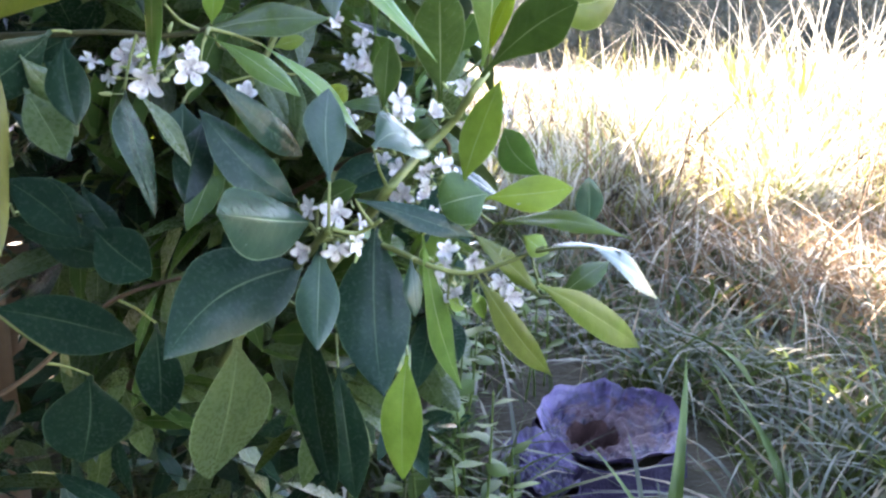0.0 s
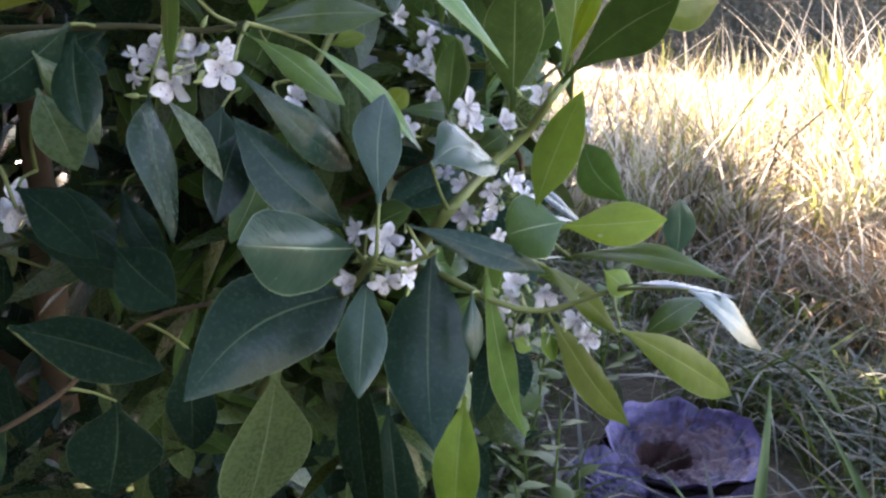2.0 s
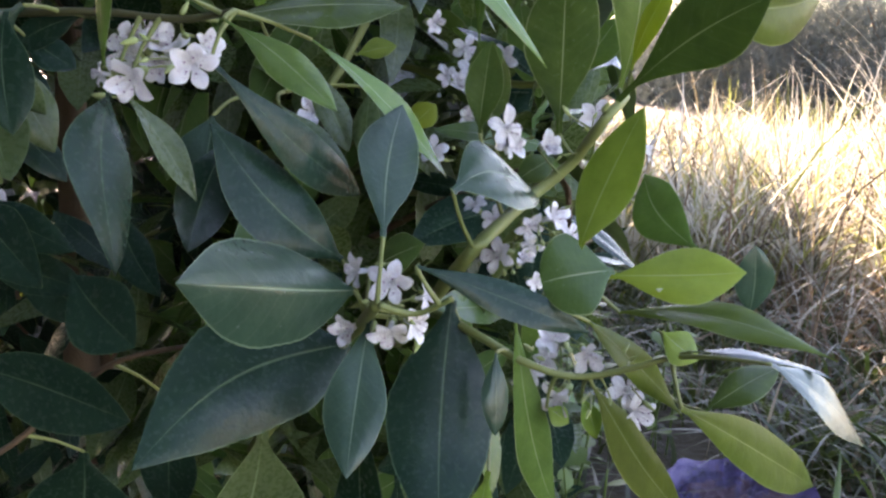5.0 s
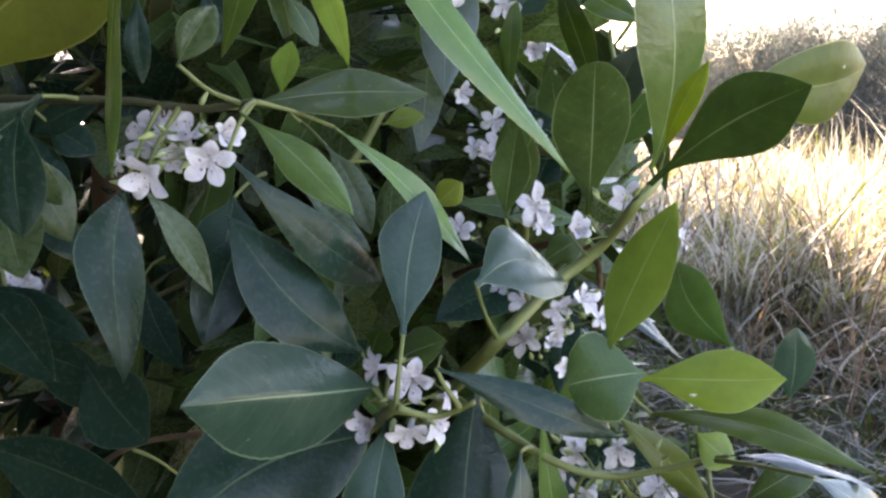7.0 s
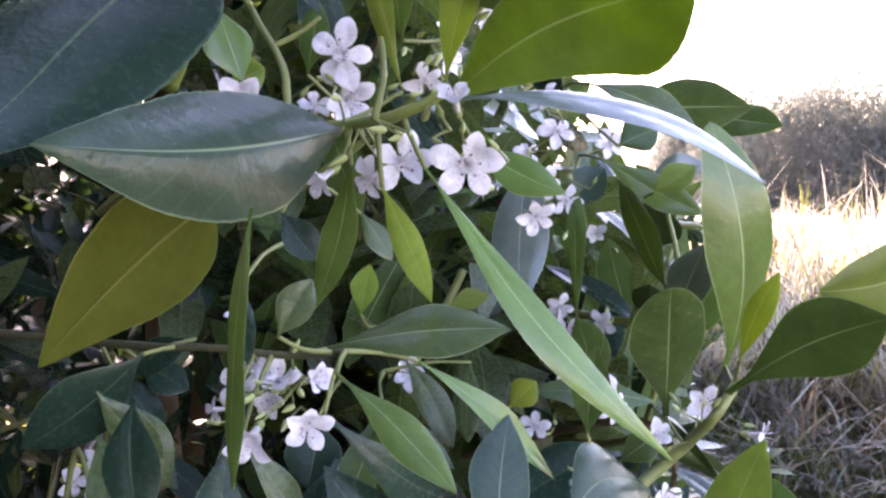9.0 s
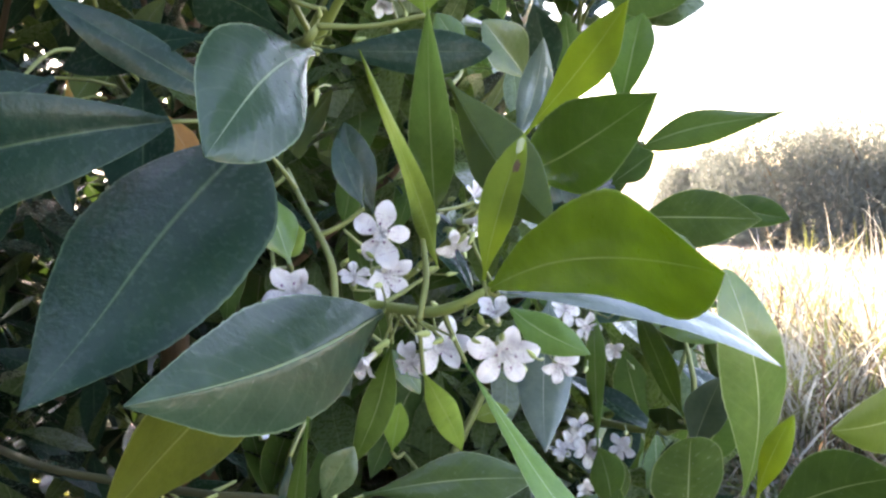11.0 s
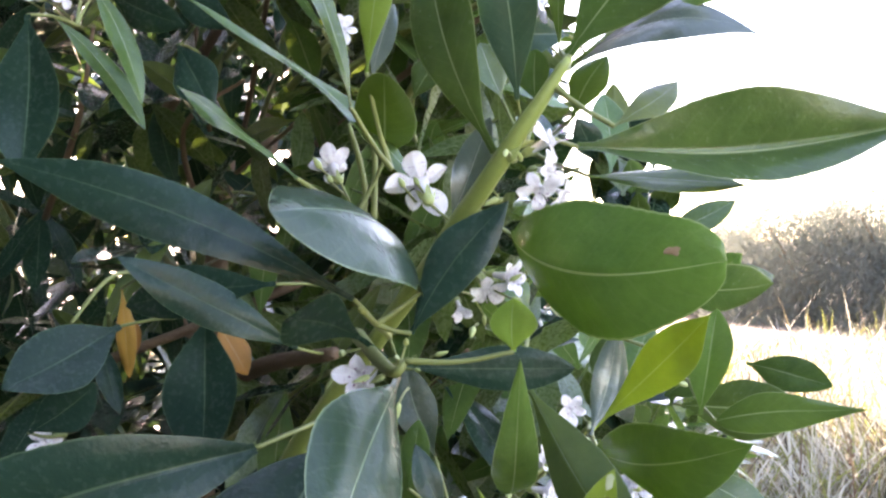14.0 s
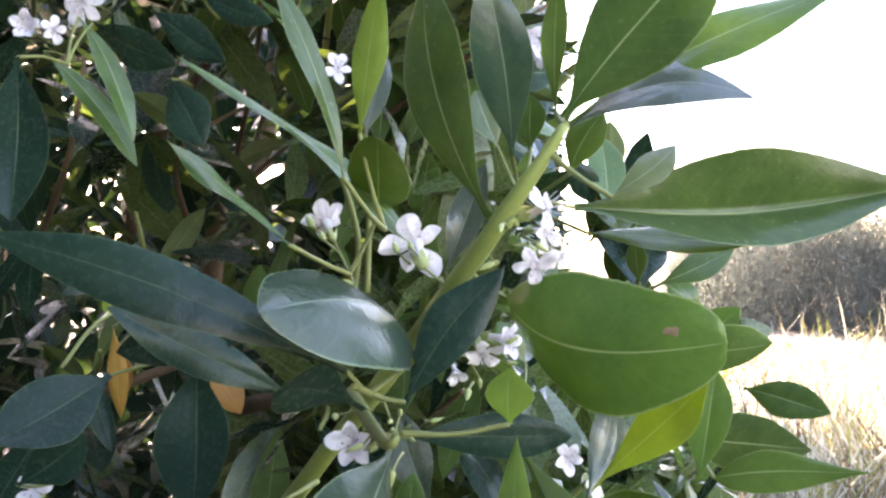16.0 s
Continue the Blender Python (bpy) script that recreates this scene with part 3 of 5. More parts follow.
for k in range(44):
    x, y = wr.uniform(-0.15, 0.26), wr.uniform(1.15, 2.1)
    if not open_spot(x, y) or (x > 0.075 * y and y < 1.85):
        continue
    g = ground_z(x, y)
    t = thing("weed", (x, y, g), "small leafy green weed with rounded leaves", "weed", "weeds beside the stump")
    top = Vector((x + wr.uniform(-0.05, 0.05), y + wr.uniform(-0.05, 0.05), g + wr.uniform(0.2, 0.42)))
    tube([(x, y, g - 0.01), Vector((x, y, g)).lerp(top, 0.5) + Vector((0.01, 0, 0)), top], [0.003, 0.0025, 0.0015], 6, "stem", WEED, t)
    for q in range(9):
        s = 0.3 + 0.08 * q
        b = Vector((x, y, g)).lerp(top, min(1, s))
        a = q * 2.4 + wr.uniform(-0.4, 0.4)
        ln = wr.uniform(0.035, 0.065)
        tip = b + Vector((math.cos(a), math.sin(a), wr.uniform(-0.1, 0.6))).normalized() * ln
        v, f, i, u = leaf_geometry(ln, ln * wr.uniform(0.5, 0.7), 0.06, 0.2, 0, 0.58, 0, nl=6, nw=4, seed=700 + q)
        ob = data_ob("leaf", v, f, [WEED], t, None, u)
        ob.matrix_basis = Matrix.Translation(-t.location) @ leaf_frame(b, tip, wr.gauss(0, 15))
for x, y, h, lean in ((0.62, 2.6, 0.72, 0.05), (0.42, 2.9, 0.62, -0.03), (1.22, 2.7, 0.85, 0.10), (0.80, 3.0, 0.6, 0.02), (1.5, 3.3, 0.8, -0.06), (0.98, 2.4, 0.5, 0.08), (0.30, 3.4, 0.7, 0.03)):
    g = ground_z(x, y)
    t = thing("seed_stalk", (x, y, g), "thin dark dried weed stalk with small seed pods", "dry weed", "dried seed stalks")
    top = Vector((x + lean, y, g + h))
    tube([(x, y, g - 0.01), (x + lean * 0.3, y, g + h * 0.5), top], [0.0035, 0.003, 0.0015], 6, "stem", DRYSTEM, t)
    verts, faces = [], []
    for k in range(26):
        s = 0.45 + 0.55 * k / 26
        c = Vector((x + lean * s, y, g + h * s)) - t.location
        a = k * 2.4
        c += Vector((math.cos(a), math.sin(a), 0.5)) * 0.008
        n = len(verts)
        r = wr.uniform(0.003, 0.006)
        verts += [c + Vector(e) * r for e in ((1, 0, 0), (-1, 0, 0), (0, 1, 0), (0, -1, 0), (0, 0, 1.6), (0, 0, -1.6))]
        faces += [tuple(n + e for e in q) for q in ((0, 2, 4), (2, 1, 4), (1, 3, 4), (3, 0, 4), (2, 0, 5), (1, 2, 5), (3, 1, 5), (0, 3, 5))]
    tagged(data_ob("seed_head", verts, faces, [DRYSTEM], t), kind="stuff")

# ---- the flowering shrub ----
shrub = thing("flowering_shrub", (-0.75, 1.25, 0.0), "tall shrub with glossy green leaves and white flowers", "shrub")
twig_points = []
YOUNG2 = leaf_mat("leaf_fresh", (0.17, 0.285, 0.045), (0.27, 0.38, 0.085), (0.46, 0.54, 0.20), (0.48, 0.67, 0.08), 0.31, 0.42)
OLIVE = leaf_mat("leaf_olive", (0.078, 0.092, 0.012), (0.105, 0.118, 0.016), (0.20, 0.21, 0.05), (0.19, 0.22, 0.018), 0.42, 0.35)
SKINS["olive"] = OLIVE
SKINS["young2"] = YOUNG2


def stem(points, radii, mat=STEM):
    tube(points, radii, 8, "twig", mat, shrub)
    for a, b in zip(points, points[1:]):
        for k in range(8):
            twig_points.append(Vector(a).lerp(Vector(b), k / 8))
    twig_points.append(Vector(points[-1]))


def nearest(p):
    return min(twig_points, key=lambda q: (q - p).length_squared)


# short twigs that carry leaves or flowers standing off the stems
def stalk(p, away, radius, name="leaf_stalk", reach=0.045):
    q = nearest(p)
    if (q - p).length < 0.002:
        return
    if (q - p).length > reach:
        q = p + (away * 0.25 + Vector((-0.15, 1.0, -0.1))).normalized() * reach
        twig_points.append(q)
    tube([p, p.lerp(q, 0.5) + away * 0.05 * (q - p).length, q], [radius * 0.75, radius * 0.8, radius * 1.15], 6, name, STEM, shrub)


def grown_leaf(*args, **kw):
    stalk(Vector(args[1]), (Vector(args[1]) - Vector(args[2])).normalized(), 0.0010)
    return leaf(*args, fine=52, **kw)


def petal_mat():
    m, t, p, out = nodes("spotted_white_petal")
    uv = t.nodes.new("ShaderNodeUVMap").outputs[0]
    sep = t.nodes.new("ShaderNodeSeparateXYZ")
    t.links.new(uv, sep.inputs[0])
    vo = t.nodes.new("ShaderNodeTexVoronoi")
    vo.inputs["Scale"].default_value = 15
    t.links.new(uv, vo.inputs["Vector"])
    dots = math_node(t, "MULTIPLY", math_node(t, "LESS_THAN", vo.outputs["Distance"], 0.30), math_node(t, "LESS_THAN", sep.outputs[1], 0.56))
    n = noise_tex(t, 400, 3, t.nodes.new("ShaderNodeTexCoord").outputs["Object"])
    crease = math_node(t, "SINE", math_node(t, "MULTIPLY_ADD", sep.outputs[0], 34.0, math_node(t, "MULTIPLY", n, 5.0)))
    base = mix_col(t, math_node(t, "MULTIPLY", n, 0.4), (0.93, 0.92, 0.95), (0.80, 0.77, 0.88))
    throat = math_node(t, "MULTIPLY", math_node(t, "SUBTRACT", 1.0, sep.outputs[1]), 0.2)
    base = mix_col(t, throat, base, (0.62, 0.68, 0.42))
    base = mix_col(t, math_node(t, "MULTIPLY", dots, 0.9), base, (0.30, 0.12, 0.32))
    t.links.new(base, p.inputs["Base Color"])
    p.inputs["Roughness"].default_value = 0.55
    t.links.new(bump(t, math_node(t, "MULTIPLY_ADD", crease, 0.25, n), 0.4, 0.0003), p.inputs["Normal"])
    tr = t.nodes.new("ShaderNodeBsdfTranslucent")
    tr.inputs["Color"].default_value = (0.9, 0.88, 0.92, 1)
    mx = t.nodes.new("ShaderNodeMixShader")
    mx.inputs[0].default_value = 0.3
    t.links.new(p.outputs[0], mx.inputs[1])
    t.links.new(tr.outputs[0], mx.inputs[2])
    t.links.new(mx.outputs[0], out.inputs[0])
    return m


PETAL_SPOTTED = petal_mat()


def petal_mesh(seed):
    v, f, i, u = leaf_geometry(0.50, 0.37, -0.10, 0.45, 0.0, 0.58, -0.35, nl=12, nw=6, thick=0.012, seed=seed, tip=0.48, root=0.6, teeth=0.03)
    ob = data_ob("petal_pattern", v, f, [PETAL_SPOTTED], None, None, u)
    me = ob.data
    bpy.data.objects.remove(ob)
    return me


PETALS = [petal_mesh(900 + k) for k in range(5)]


def heart_mesh():
    """Calyx, short throat tube, stamens with dark anthers: unit flower, face to +z."""
    verts, faces, idx = [], [], []

    def ring(prof, mat, sides=10):
        n0 = len(verts)
        for r, z in prof:
            for k in range(sides):
                a = k / sides * math.tau
                verts.append((r * math.cos(a), r * math.sin(a), z))
        for i in range(len(prof) - 1):
            for k in range(sides):
                faces.append((n0 + i * sides + k, n0 + i * sides + (k + 1) % sides, n0 + (i + 1) * sides + (k + 1) % sides, n0 + (i + 1) * sides + k))
                idx.append(mat)

    ring([(0.0, -0.67), (0.06, -0.67), (0.10, -0.6), (0.11, -0.5), (0.08, -0.44)], 0)
    for k in range(5):
        a = k / 5 * math.tau + 0.6
        n0 = len(verts)
        for w, r, z in ((0.06, 0.10, -0.54), (0.045, 0.14, -0.44), (0.005, 0.18, -0.34)):
            for s in (-1, 1):
                verts.append((r * math.cos(a) - s * w * math.sin(a), r * math.sin(a) + s * w * math.cos(a), z))
        for q in (0, 2):
            faces.append((n0 + q, n0 + q + 1, n0 + q + 3, n0 + q + 2))
            idx.append(0)
    ring([(0.065, -0.52), (0.085, -0.3), (0.10, -0.12), (0.15, -0.01), (0.13, 0.0), (0.07, -0.12), (0.0, -0.2)], 1)
    for k in range(5):
        a = k / 5 * math.tau + 0.35
        n0 = len(verts)
        tip = (0.17 * math.cos(a), 0.17 * math.sin(a), 0.28)
        for j, (r, z) in enumerate(((0.06, -0.1), (0.12, 0.12), (0.17, 0.27))):
            for q in range(3):
                b = q / 3 * math.tau
                verts.append((r * math.cos(a) + 0.011 * math.cos(b), r * math.sin(a) + 0.011 * math.sin(b), z))
        for j in range(2):
            for q in range(3):
                faces.append((n0 + j * 3 + q, n0 + j * 3 + (q + 1) % 3, n0 + j * 3 + 3 + (q + 1) % 3, n0 + j * 3 + 3 + q))
                idx.append(1)
        n0 = len(verts)
        for dx, dy, dz in ((0.026, 0, 0), (-0.026, 0, 0), (0, 0.026, 0), (0, -0.026, 0), (0, 0, 0.03), (0, 0, -0.02)):
            verts.append((tip[0] + dx, tip[1] + dy, tip[2] + dz))
        for q in ((0, 2, 4), (2, 1, 4), (1, 3, 4), (3, 0, 4), (2, 0, 5), (1, 2, 5), (3, 1, 5), (0, 3, 5)):
            faces.append(tuple(n0 + e for e in q))
            idx.append(2)
    ob = data_ob("heart_pattern", verts, faces, [BUD, PETAL, SPOT], None, idx)
    me = ob.data
    bpy.data.objects.remove(ob)
    return me


HEART = heart_mesh()
flower_rng = random.Random(21)


def flower(parent, at, facing, size):
    """An open five-petalled flower on a thin stalk."""
    d = Vector(facing).normalized()
    m = d.to_track_quat("Z", "Y").to_matrix().to_4x4()
    m.translation = Vector(at) - parent.location
    ob = new("flower", HEART)
    ob.parent = parent
    ob.matrix_basis = m @ Matrix.Rotation(flower_rng.uniform(0, 6.3), 4, "Z") @ Matrix.Scale(size, 4)
    lift = flower_rng.choice((8, 16, 26, 38, 52))
    for k in range(5):
        pt = new("petal", PETALS[flower_rng.randrange(5)])
        pt.parent = ob
        pt.matrix_basis = Matrix.Rotation(k / 5 * math.tau + flower_rng.uniform(-0.2, 0.2), 4, "Z") @ Matrix.Translation((0, 0.06, -0.03)) @ Matrix.Rotation(radians(lift + flower_rng.uniform(-20, 20)), 4, "X") @ Matrix.Scale(flower_rng.uniform(0.85, 1.15), 4)
    foot = Vector(at) - d * size * 0.67
    stalk(foot, -d, 0.0006, "flower_stalk", 0.022)
    for _ in range(flower_rng.choice((1, 1, 2, 3))):
        side = d.cross(Vector((0.2, 0.3, 0.9))).normalized()
        b = foot + side * flower_rng.uniform(-0.012, 0.012) + Vector((0, 0, flower_rng.uniform(-0.009, 0.009)))
        bud(parent, b, d + side * flower_rng.uniform(-0.6, 0.6))


def bud_mesh():
    verts, faces = [], []
    prof = ((0.0, 0.0), (0.16, 0.05), (0.23, 0.3), (0.2, 0.6), (0.12, 0.95), (0.0, 1.25))
    for r, z in prof:
        for k in range(8):
            verts.append((r * math.cos(k / 8 * math.tau), r * math.sin(k / 8 * math.tau), z))
    for i in range(5):
        for k in range(8):
            faces.append((i * 8 + k, i * 8 + (k + 1) % 8, i * 8 + 8 + (k + 1) % 8, i * 8 + 8 + k))
    ob = data_ob("bud_pattern", verts, faces, [BUD])
    me = ob.data
    bpy.data.objects.remove(ob)
    return me


BUDS = bud_mesh()


def bud(parent, at, facing, size=0.0):
    m = Vector(facing).normalized().to_track_quat("Z", "Y").to_matrix().to_4x4()
    m.translation = Vector(at) - parent.location
    ob = new("flower_bud", BUDS)
    ob.parent = parent
    ob.matrix_basis = m @ Matrix.Scale(size or flower_rng.uniform(0.0035, 0.0062), 4)
    stalk(Vector(at), -Vector(facing).normalized(), 0.0005, "flower_stalk", 0.015)

# near twigs: smooth green stems
stem([(-0.430, 0.560, 0.950), (-0.310, 0.480, 0.968), (-0.219, 0.456, 0.974), (-0.184, 0.454, 0.976), (-0.153, 0.455, 0.975), (-0.131, 0.453, 0.979)], [0.0022, 0.0019, 0.0017, 0.0015, 0.0014, 0.0012], TWIG)
stem([(-0.168, 0.447, 1.063), (-0.132, 0.414, 1.060), (-0.126, 0.430, 1.060), (-0.096, 0.406, 1.063), (-0.080, 0.405, 1.070)], [0.0026, 0.0023, 0.0020, 0.0018, 0.0015], FRESH)
stem([(-0.098, 0.394, 1.062), (-0.098, 0.402, 1.075), (-0.102, 0.409, 1.090)], [0.0012, 0.0010, 0.0009])
stem([(-0.129, 0.404, 1.064), (-0.133, 0.410, 1.078), (-0.153, 0.432, 1.096), (-0.163, 0.442, 1.107)], [0.0013, 0.0012, 0.0010, 0.0009])
stem([(-0.225, 0.492, 1.077), (-0.198, 0.476, 1.110), (-0.152, 0.448, 1.159), (-0.104, 0.411, 1.211), (-0.082, 0.407, 1.241)], [0.0046, 0.0040, 0.0036, 0.0031, 0.0014], FRESH)
stem([(-0.167, 0.449, 1.151), (-0.136, 0.399, 1.146), (-0.130, 0.395, 1.150)], [0.0030, 0.0019, 0.0008])
stem([(-0.148, 0.431, 1.153), (-0.136, 0.374, 1.167)], [0.0012, 0.0010])
stem([(-0.180, 0.524, 1.033), (-0.128, 0.516, 1.069), (-0.086, 0.495, 1.112)], [0.0018, 0.0015, 0.0012])
stem([(-0.065, 0.562, 1.136), (-0.057, 0.541, 1.130), (-0.048, 0.519, 1.128)], [0.0009, 0.0009, 0.0008])
stem([(-0.167, 0.553, 0.750), (-0.129, 0.526, 0.803), (-0.091, 0.475, 0.852), (-0.070, 0.437, 0.880)], [0.0032, 0.0028, 0.0025, 0.0021])
stem([(-0.067, 0.428, 0.883), (-0.055, 0.435, 0.879), (-0.042, 0.433, 0.887)], [0.0013, 0.0011, 0.0010])
stem([(-0.087, 0.541, 0.826), (-0.067, 0.528, 0.855), (-0.044, 0.490, 0.890), (-0.030, 0.532, 0.902), (-0.010, 0.543, 0.921), (0.003, 0.527, 0.943), (0.011, 0.543, 0.952)], [0.0035, 0.0033, 0.0031, 0.0029, 0.0026, 0.0024, 0.0022])
stem([(-0.064, 0.516, 0.852), (-0.043, 0.485, 0.857), (-0.016, 0.478, 0.848), (0.007, 0.481, 0.845), (0.038, 0.479, 0.858)], [0.0020, 0.0018, 0.0016, 0.0014, 0.0012])
stem([(-0.028, 0.502, 0.866), (-0.004, 0.479, 0.872), (0.012, 0.463, 0.893)], [0.0014, 0.0012, 0.0010])
stem([(-0.016, 0.498, 0.885), (0.000, 0.492, 0.896)], [0.0012, 0.0010])
stem([(-0.176, 0.471, 1.178), (-0.173, 0.472, 1.207), (-0.175, 0.460, 1.232)], [0.0013, 0.0012, 0.0011])
stem([(-0.170, 0.473, 1.187), (-0.169, 0.473, 1.218), (-0.168, 0.462, 1.247)], [0.0013, 0.0011, 0.0010])
stem([(-0.324, 0.571, 1.167), (-0.343, 0.542, 1.169), (-0.350, 0.516, 1.145)], [0.0013, 0.0011, 0.0010])
stem([(-0.505, 0.673, 1.082), (-0.390, 0.671, 1.123), (-0.298, 0.673, 1.159)], [0.0040, 0.0035, 0.0030], BARK)
stem([(-0.307, 0.488, 0.741), (-0.257, 0.480, 0.775), (-0.210, 0.486, 0.818), (-0.162, 0.474, 0.839)], [0.0016, 0.0015, 0.0013, 0.0012], BARK)
stem([(-0.337, 0.538, 0.802), (-0.317, 0.536, 0.890), (-0.294, 0.520, 0.870)], [0.0016, 0.0014, 0.0012])
stem([(-0.154, 0.603, 0.929), (-0.141, 0.611, 0.952), (-0.128, 0.622, 0.983)], [0.0025, 0.0024, 0.0022])

# leaves of the near twigs: base, tip, width, roll
grown_leaf(shrub, (-0.082, 0.447, 0.881), (-0.102, 0.351, 0.909), 0.037, -70, "teal", bend=-0.055, sway=0.001, belly=0.46, fold=-0.18, root=0.85, end=1)
grown_leaf(shrub, (-0.094, 0.484, 0.845), (-0.155, 0.411, 0.813), 0.051, -56, "mature", bend=-0.024, sway=0.110, belly=0.40, fold=0.12, tipcurl=0.12, end=1)
grown_leaf(shrub, (-0.077, 0.455, 0.869), (-0.074, 0.418, 0.820), 0.023, -10, "teal", bend=0.049, sway=0.015, belly=0.58, fold=0.2, end=1)
grown_leaf(shrub, (-0.052, 0.491, 0.867), (-0.044, 0.444, 0.782), 0.045, -5, "mature", bend=-0.046, sway=0.016, belly=0.50, fold=0.1, tipcurl=0.12, end=1)
grown_leaf(shrub, (-0.091, 0.462, 0.888), (-0.135, 0.440, 0.940), 0.030, -59, "mature", bend=0.053, sway=-0.096, belly=0.49, fold=0.2, end=1)
grown_leaf(shrub, (-0.070, 0.442, 0.904), (-0.078, 0.496, 0.946), 0.025, 23, "teal", bend=0.026, sway=-0.037, belly=0.54, fold=0.2, end=1)
grown_leaf(shrub, (-0.055, 0.430, 0.898), (0.006, 0.453, 0.873), 0.0135, 68, "mature", bend=0.058, sway=0.004, belly=0.54, fold=0.2, end=1)
grown_leaf(shrub, (-0.130, 0.431, 0.962), (-0.093, 0.492, 0.908), 0.020, 80, "mature", bend=0.102, sway=0.081, belly=0.57, fold=0.2, end=1)
# Some low left leaves wear darker skins than their own, for the deep shade there.
grown_leaf(shrub, (-0.136, 0.492, 0.795), (-0.160, 0.497, 0.695), 0.062, -52, "deep", bend=0.062)
grown_leaf(shrub, (-0.098, 0.520, 0.804), (-0.080, 0.497, 0.686), 0.035, 30, "mature", bend=0.021)
grown_leaf(shrub, (-0.035, 0.524, 0.773), (-0.035, 0.492, 0.702), 0.030, 19, "young2", bend=0.041)
grown_leaf(shrub, (-0.081, 0.531, 0.760), (-0.067, 0.508, 0.677), 0.031, 36, "mature", bend=0.062)
grown_leaf(shrub, (-0.190, 0.504, 0.799), (-0.193, 0.509, 0.732), 0.031, -4, "mature", bend=0.061)
grown_leaf(shrub, (-0.275, 0.472, 0.818), (-0.188, 0.469, 0.802), 0.036, 84, "mature", bend=0.025)
grown_leaf(shrub, (-0.235, 0.503, 0.763), (-0.248, 0.508, 0.697), 0.056, -19, "mature", bend=0.041)
grown_leaf(shrub, (-0.145, 0.469, 0.975), (-0.075, 0.483, 0.984), 0.025, 40, "green", bend=0.045, sway=-0.011, belly=0.57, fold=0.2, end=1)
grown_leaf(shrub, (-0.168, 0.431, 0.950), (-0.141, 0.386, 0.897), 0.029, -49, "mature", bend=0.072, sway=0.139, belly=0.58, fold=0.2, end=1)
grown_leaf(shrub, (-0.162, 0.431, 0.949), (-0.140, 0.439, 0.911), 0.015, 30, "deep", bend=0.046)
grown_leaf(shrub, (-0.126, 0.433, 0.976), (-0.076, 0.404, 0.951), 0.014, 27, "mid", bend=0.039, sway=-0.007, belly=0.62, fold=0.2, end=1)
leaf(shrub, (-0.121, 0.365, 1.039), (-0.128, 0.364, 0.963), 0.016, 41, "mid", bend=0.026, sway=0.003, belly=0.53, fold=0.2, end=1)
olive_leaf = leaf(shrub, (-0.173, 0.434, 1.033), (-0.214, 0.394, 0.982), 0.058, -126, "olive", bend=-0.025, sway=-0.001, belly=0.30, fold=0.3)
grown_leaf(shrub, (-0.203, 0.435, 0.977), (-0.238, 0.411, 0.946), 0.029, -109, "mature", bend=0.065, sway=-0.017, belly=0.55, fold=0.2, end=1)
grown_leaf(shrub, (-0.162, 0.413, 1.117), (-0.177, 0.323, 1.041), 0.055, -27, "mature", bend=0.040, sway=0.016, belly=0.39, fold=0.1, tipcurl=0.12, end=1)
grown_leaf(shrub, (-0.119, 0.421, 1.059), (-0.139, 0.308, 1.056), 0.037, -69, "teal", bend=-0.013, sway=-0.035, belly=0.43, fold=-0.14, root=1.1, end=1)
grown_leaf(shrub, (-0.082, 0.420, 1.069), (-0.014, 0.337, 1.086), 0.035, 120, "young2", bend=-0.033, sway=-0.054, belly=0.72, fold=0.11, root=0.40, end=1.06)
grown_leaf(shrub, (-0.077, 0.409, 1.068), (0.010, 0.445, 1.043), 0.019, 29, "pale", bend=0.113, sway=0.005, belly=0.55, fold=0.2, end=1)
grown_leaf(shrub, (-0.086, 0.404, 1.048), (-0.014, 0.403, 0.968), 0.011, 39, "mid", bend=0.129, sway=0.138, belly=0.53, fold=0.2, end=1)
curled_leaf = grown_leaf(shrub, (-0.081, 0.407, 1.073), (-0.069, 0.409, 1.118), 0.014, 61, "young", bend=0.054)
grown_leaf(shrub, (-0.107, 0.447, 1.072), (-0.091, 0.328, 1.133), 0.007, -127, "young2", bend=0.050, sway=-0.022, belly=0.53, fold=0.2, end=1)
grown_leaf(shrub, (-0.114, 0.469, 1.091), (-0.093, 0.387, 1.153), 0.015, 181, "mid", bend=0.120, sway=-0.004, belly=0.51, fold=0.2, end=1)
grown_leaf(shrub, (-0.100, 0.435, 1.137), (-0.058, 0.395, 1.091), 0.022, -111, "mid", bend=0.026)
grown_leaf(shrub, (-0.082, 0.482, 1.107), (-0.030, 0.404, 1.129), 0.030, 117, "mid", bend=0.081, sway=0.028, belly=0.55, fold=0.2, root=0.85, end=1)
grown_leaf(shrub, (-0.082, 0.466, 1.117), (-0.041, 0.441, 1.162), 0.018, 93, "young", bend=-0.072, sway=-0.017, belly=0.62, fold=0.1, root=1.19, end=1.13)
grown_leaf(shrub, (-0.082, 0.462, 1.116), (-0.073, 0.469, 1.155), 0.0125, 60, "pale", bend=-0.050, sway=0.039, belly=0.54, fold=0.2, end=1)
grown_leaf(shrub, (-0.038, 0.499, 1.116), (0.015, 0.479, 1.125), 0.016, 61, "mid", bend=0.074, sway=-0.022, belly=0.35, fold=0.2, end=1.3, tipcurl=0.1)
grown_leaf(shrub, (-0.054, 0.764, 1.073), (0.028, 0.746, 1.074), 0.041, 75, "green", bend=0.031, sway=-0.010, belly=0.51, fold=0.2, end=1)
leaf(shrub, (0.001, 1.000, 1.072), (0.066, 0.933, 1.064), 0.036, 57, "green", bend=0.030)
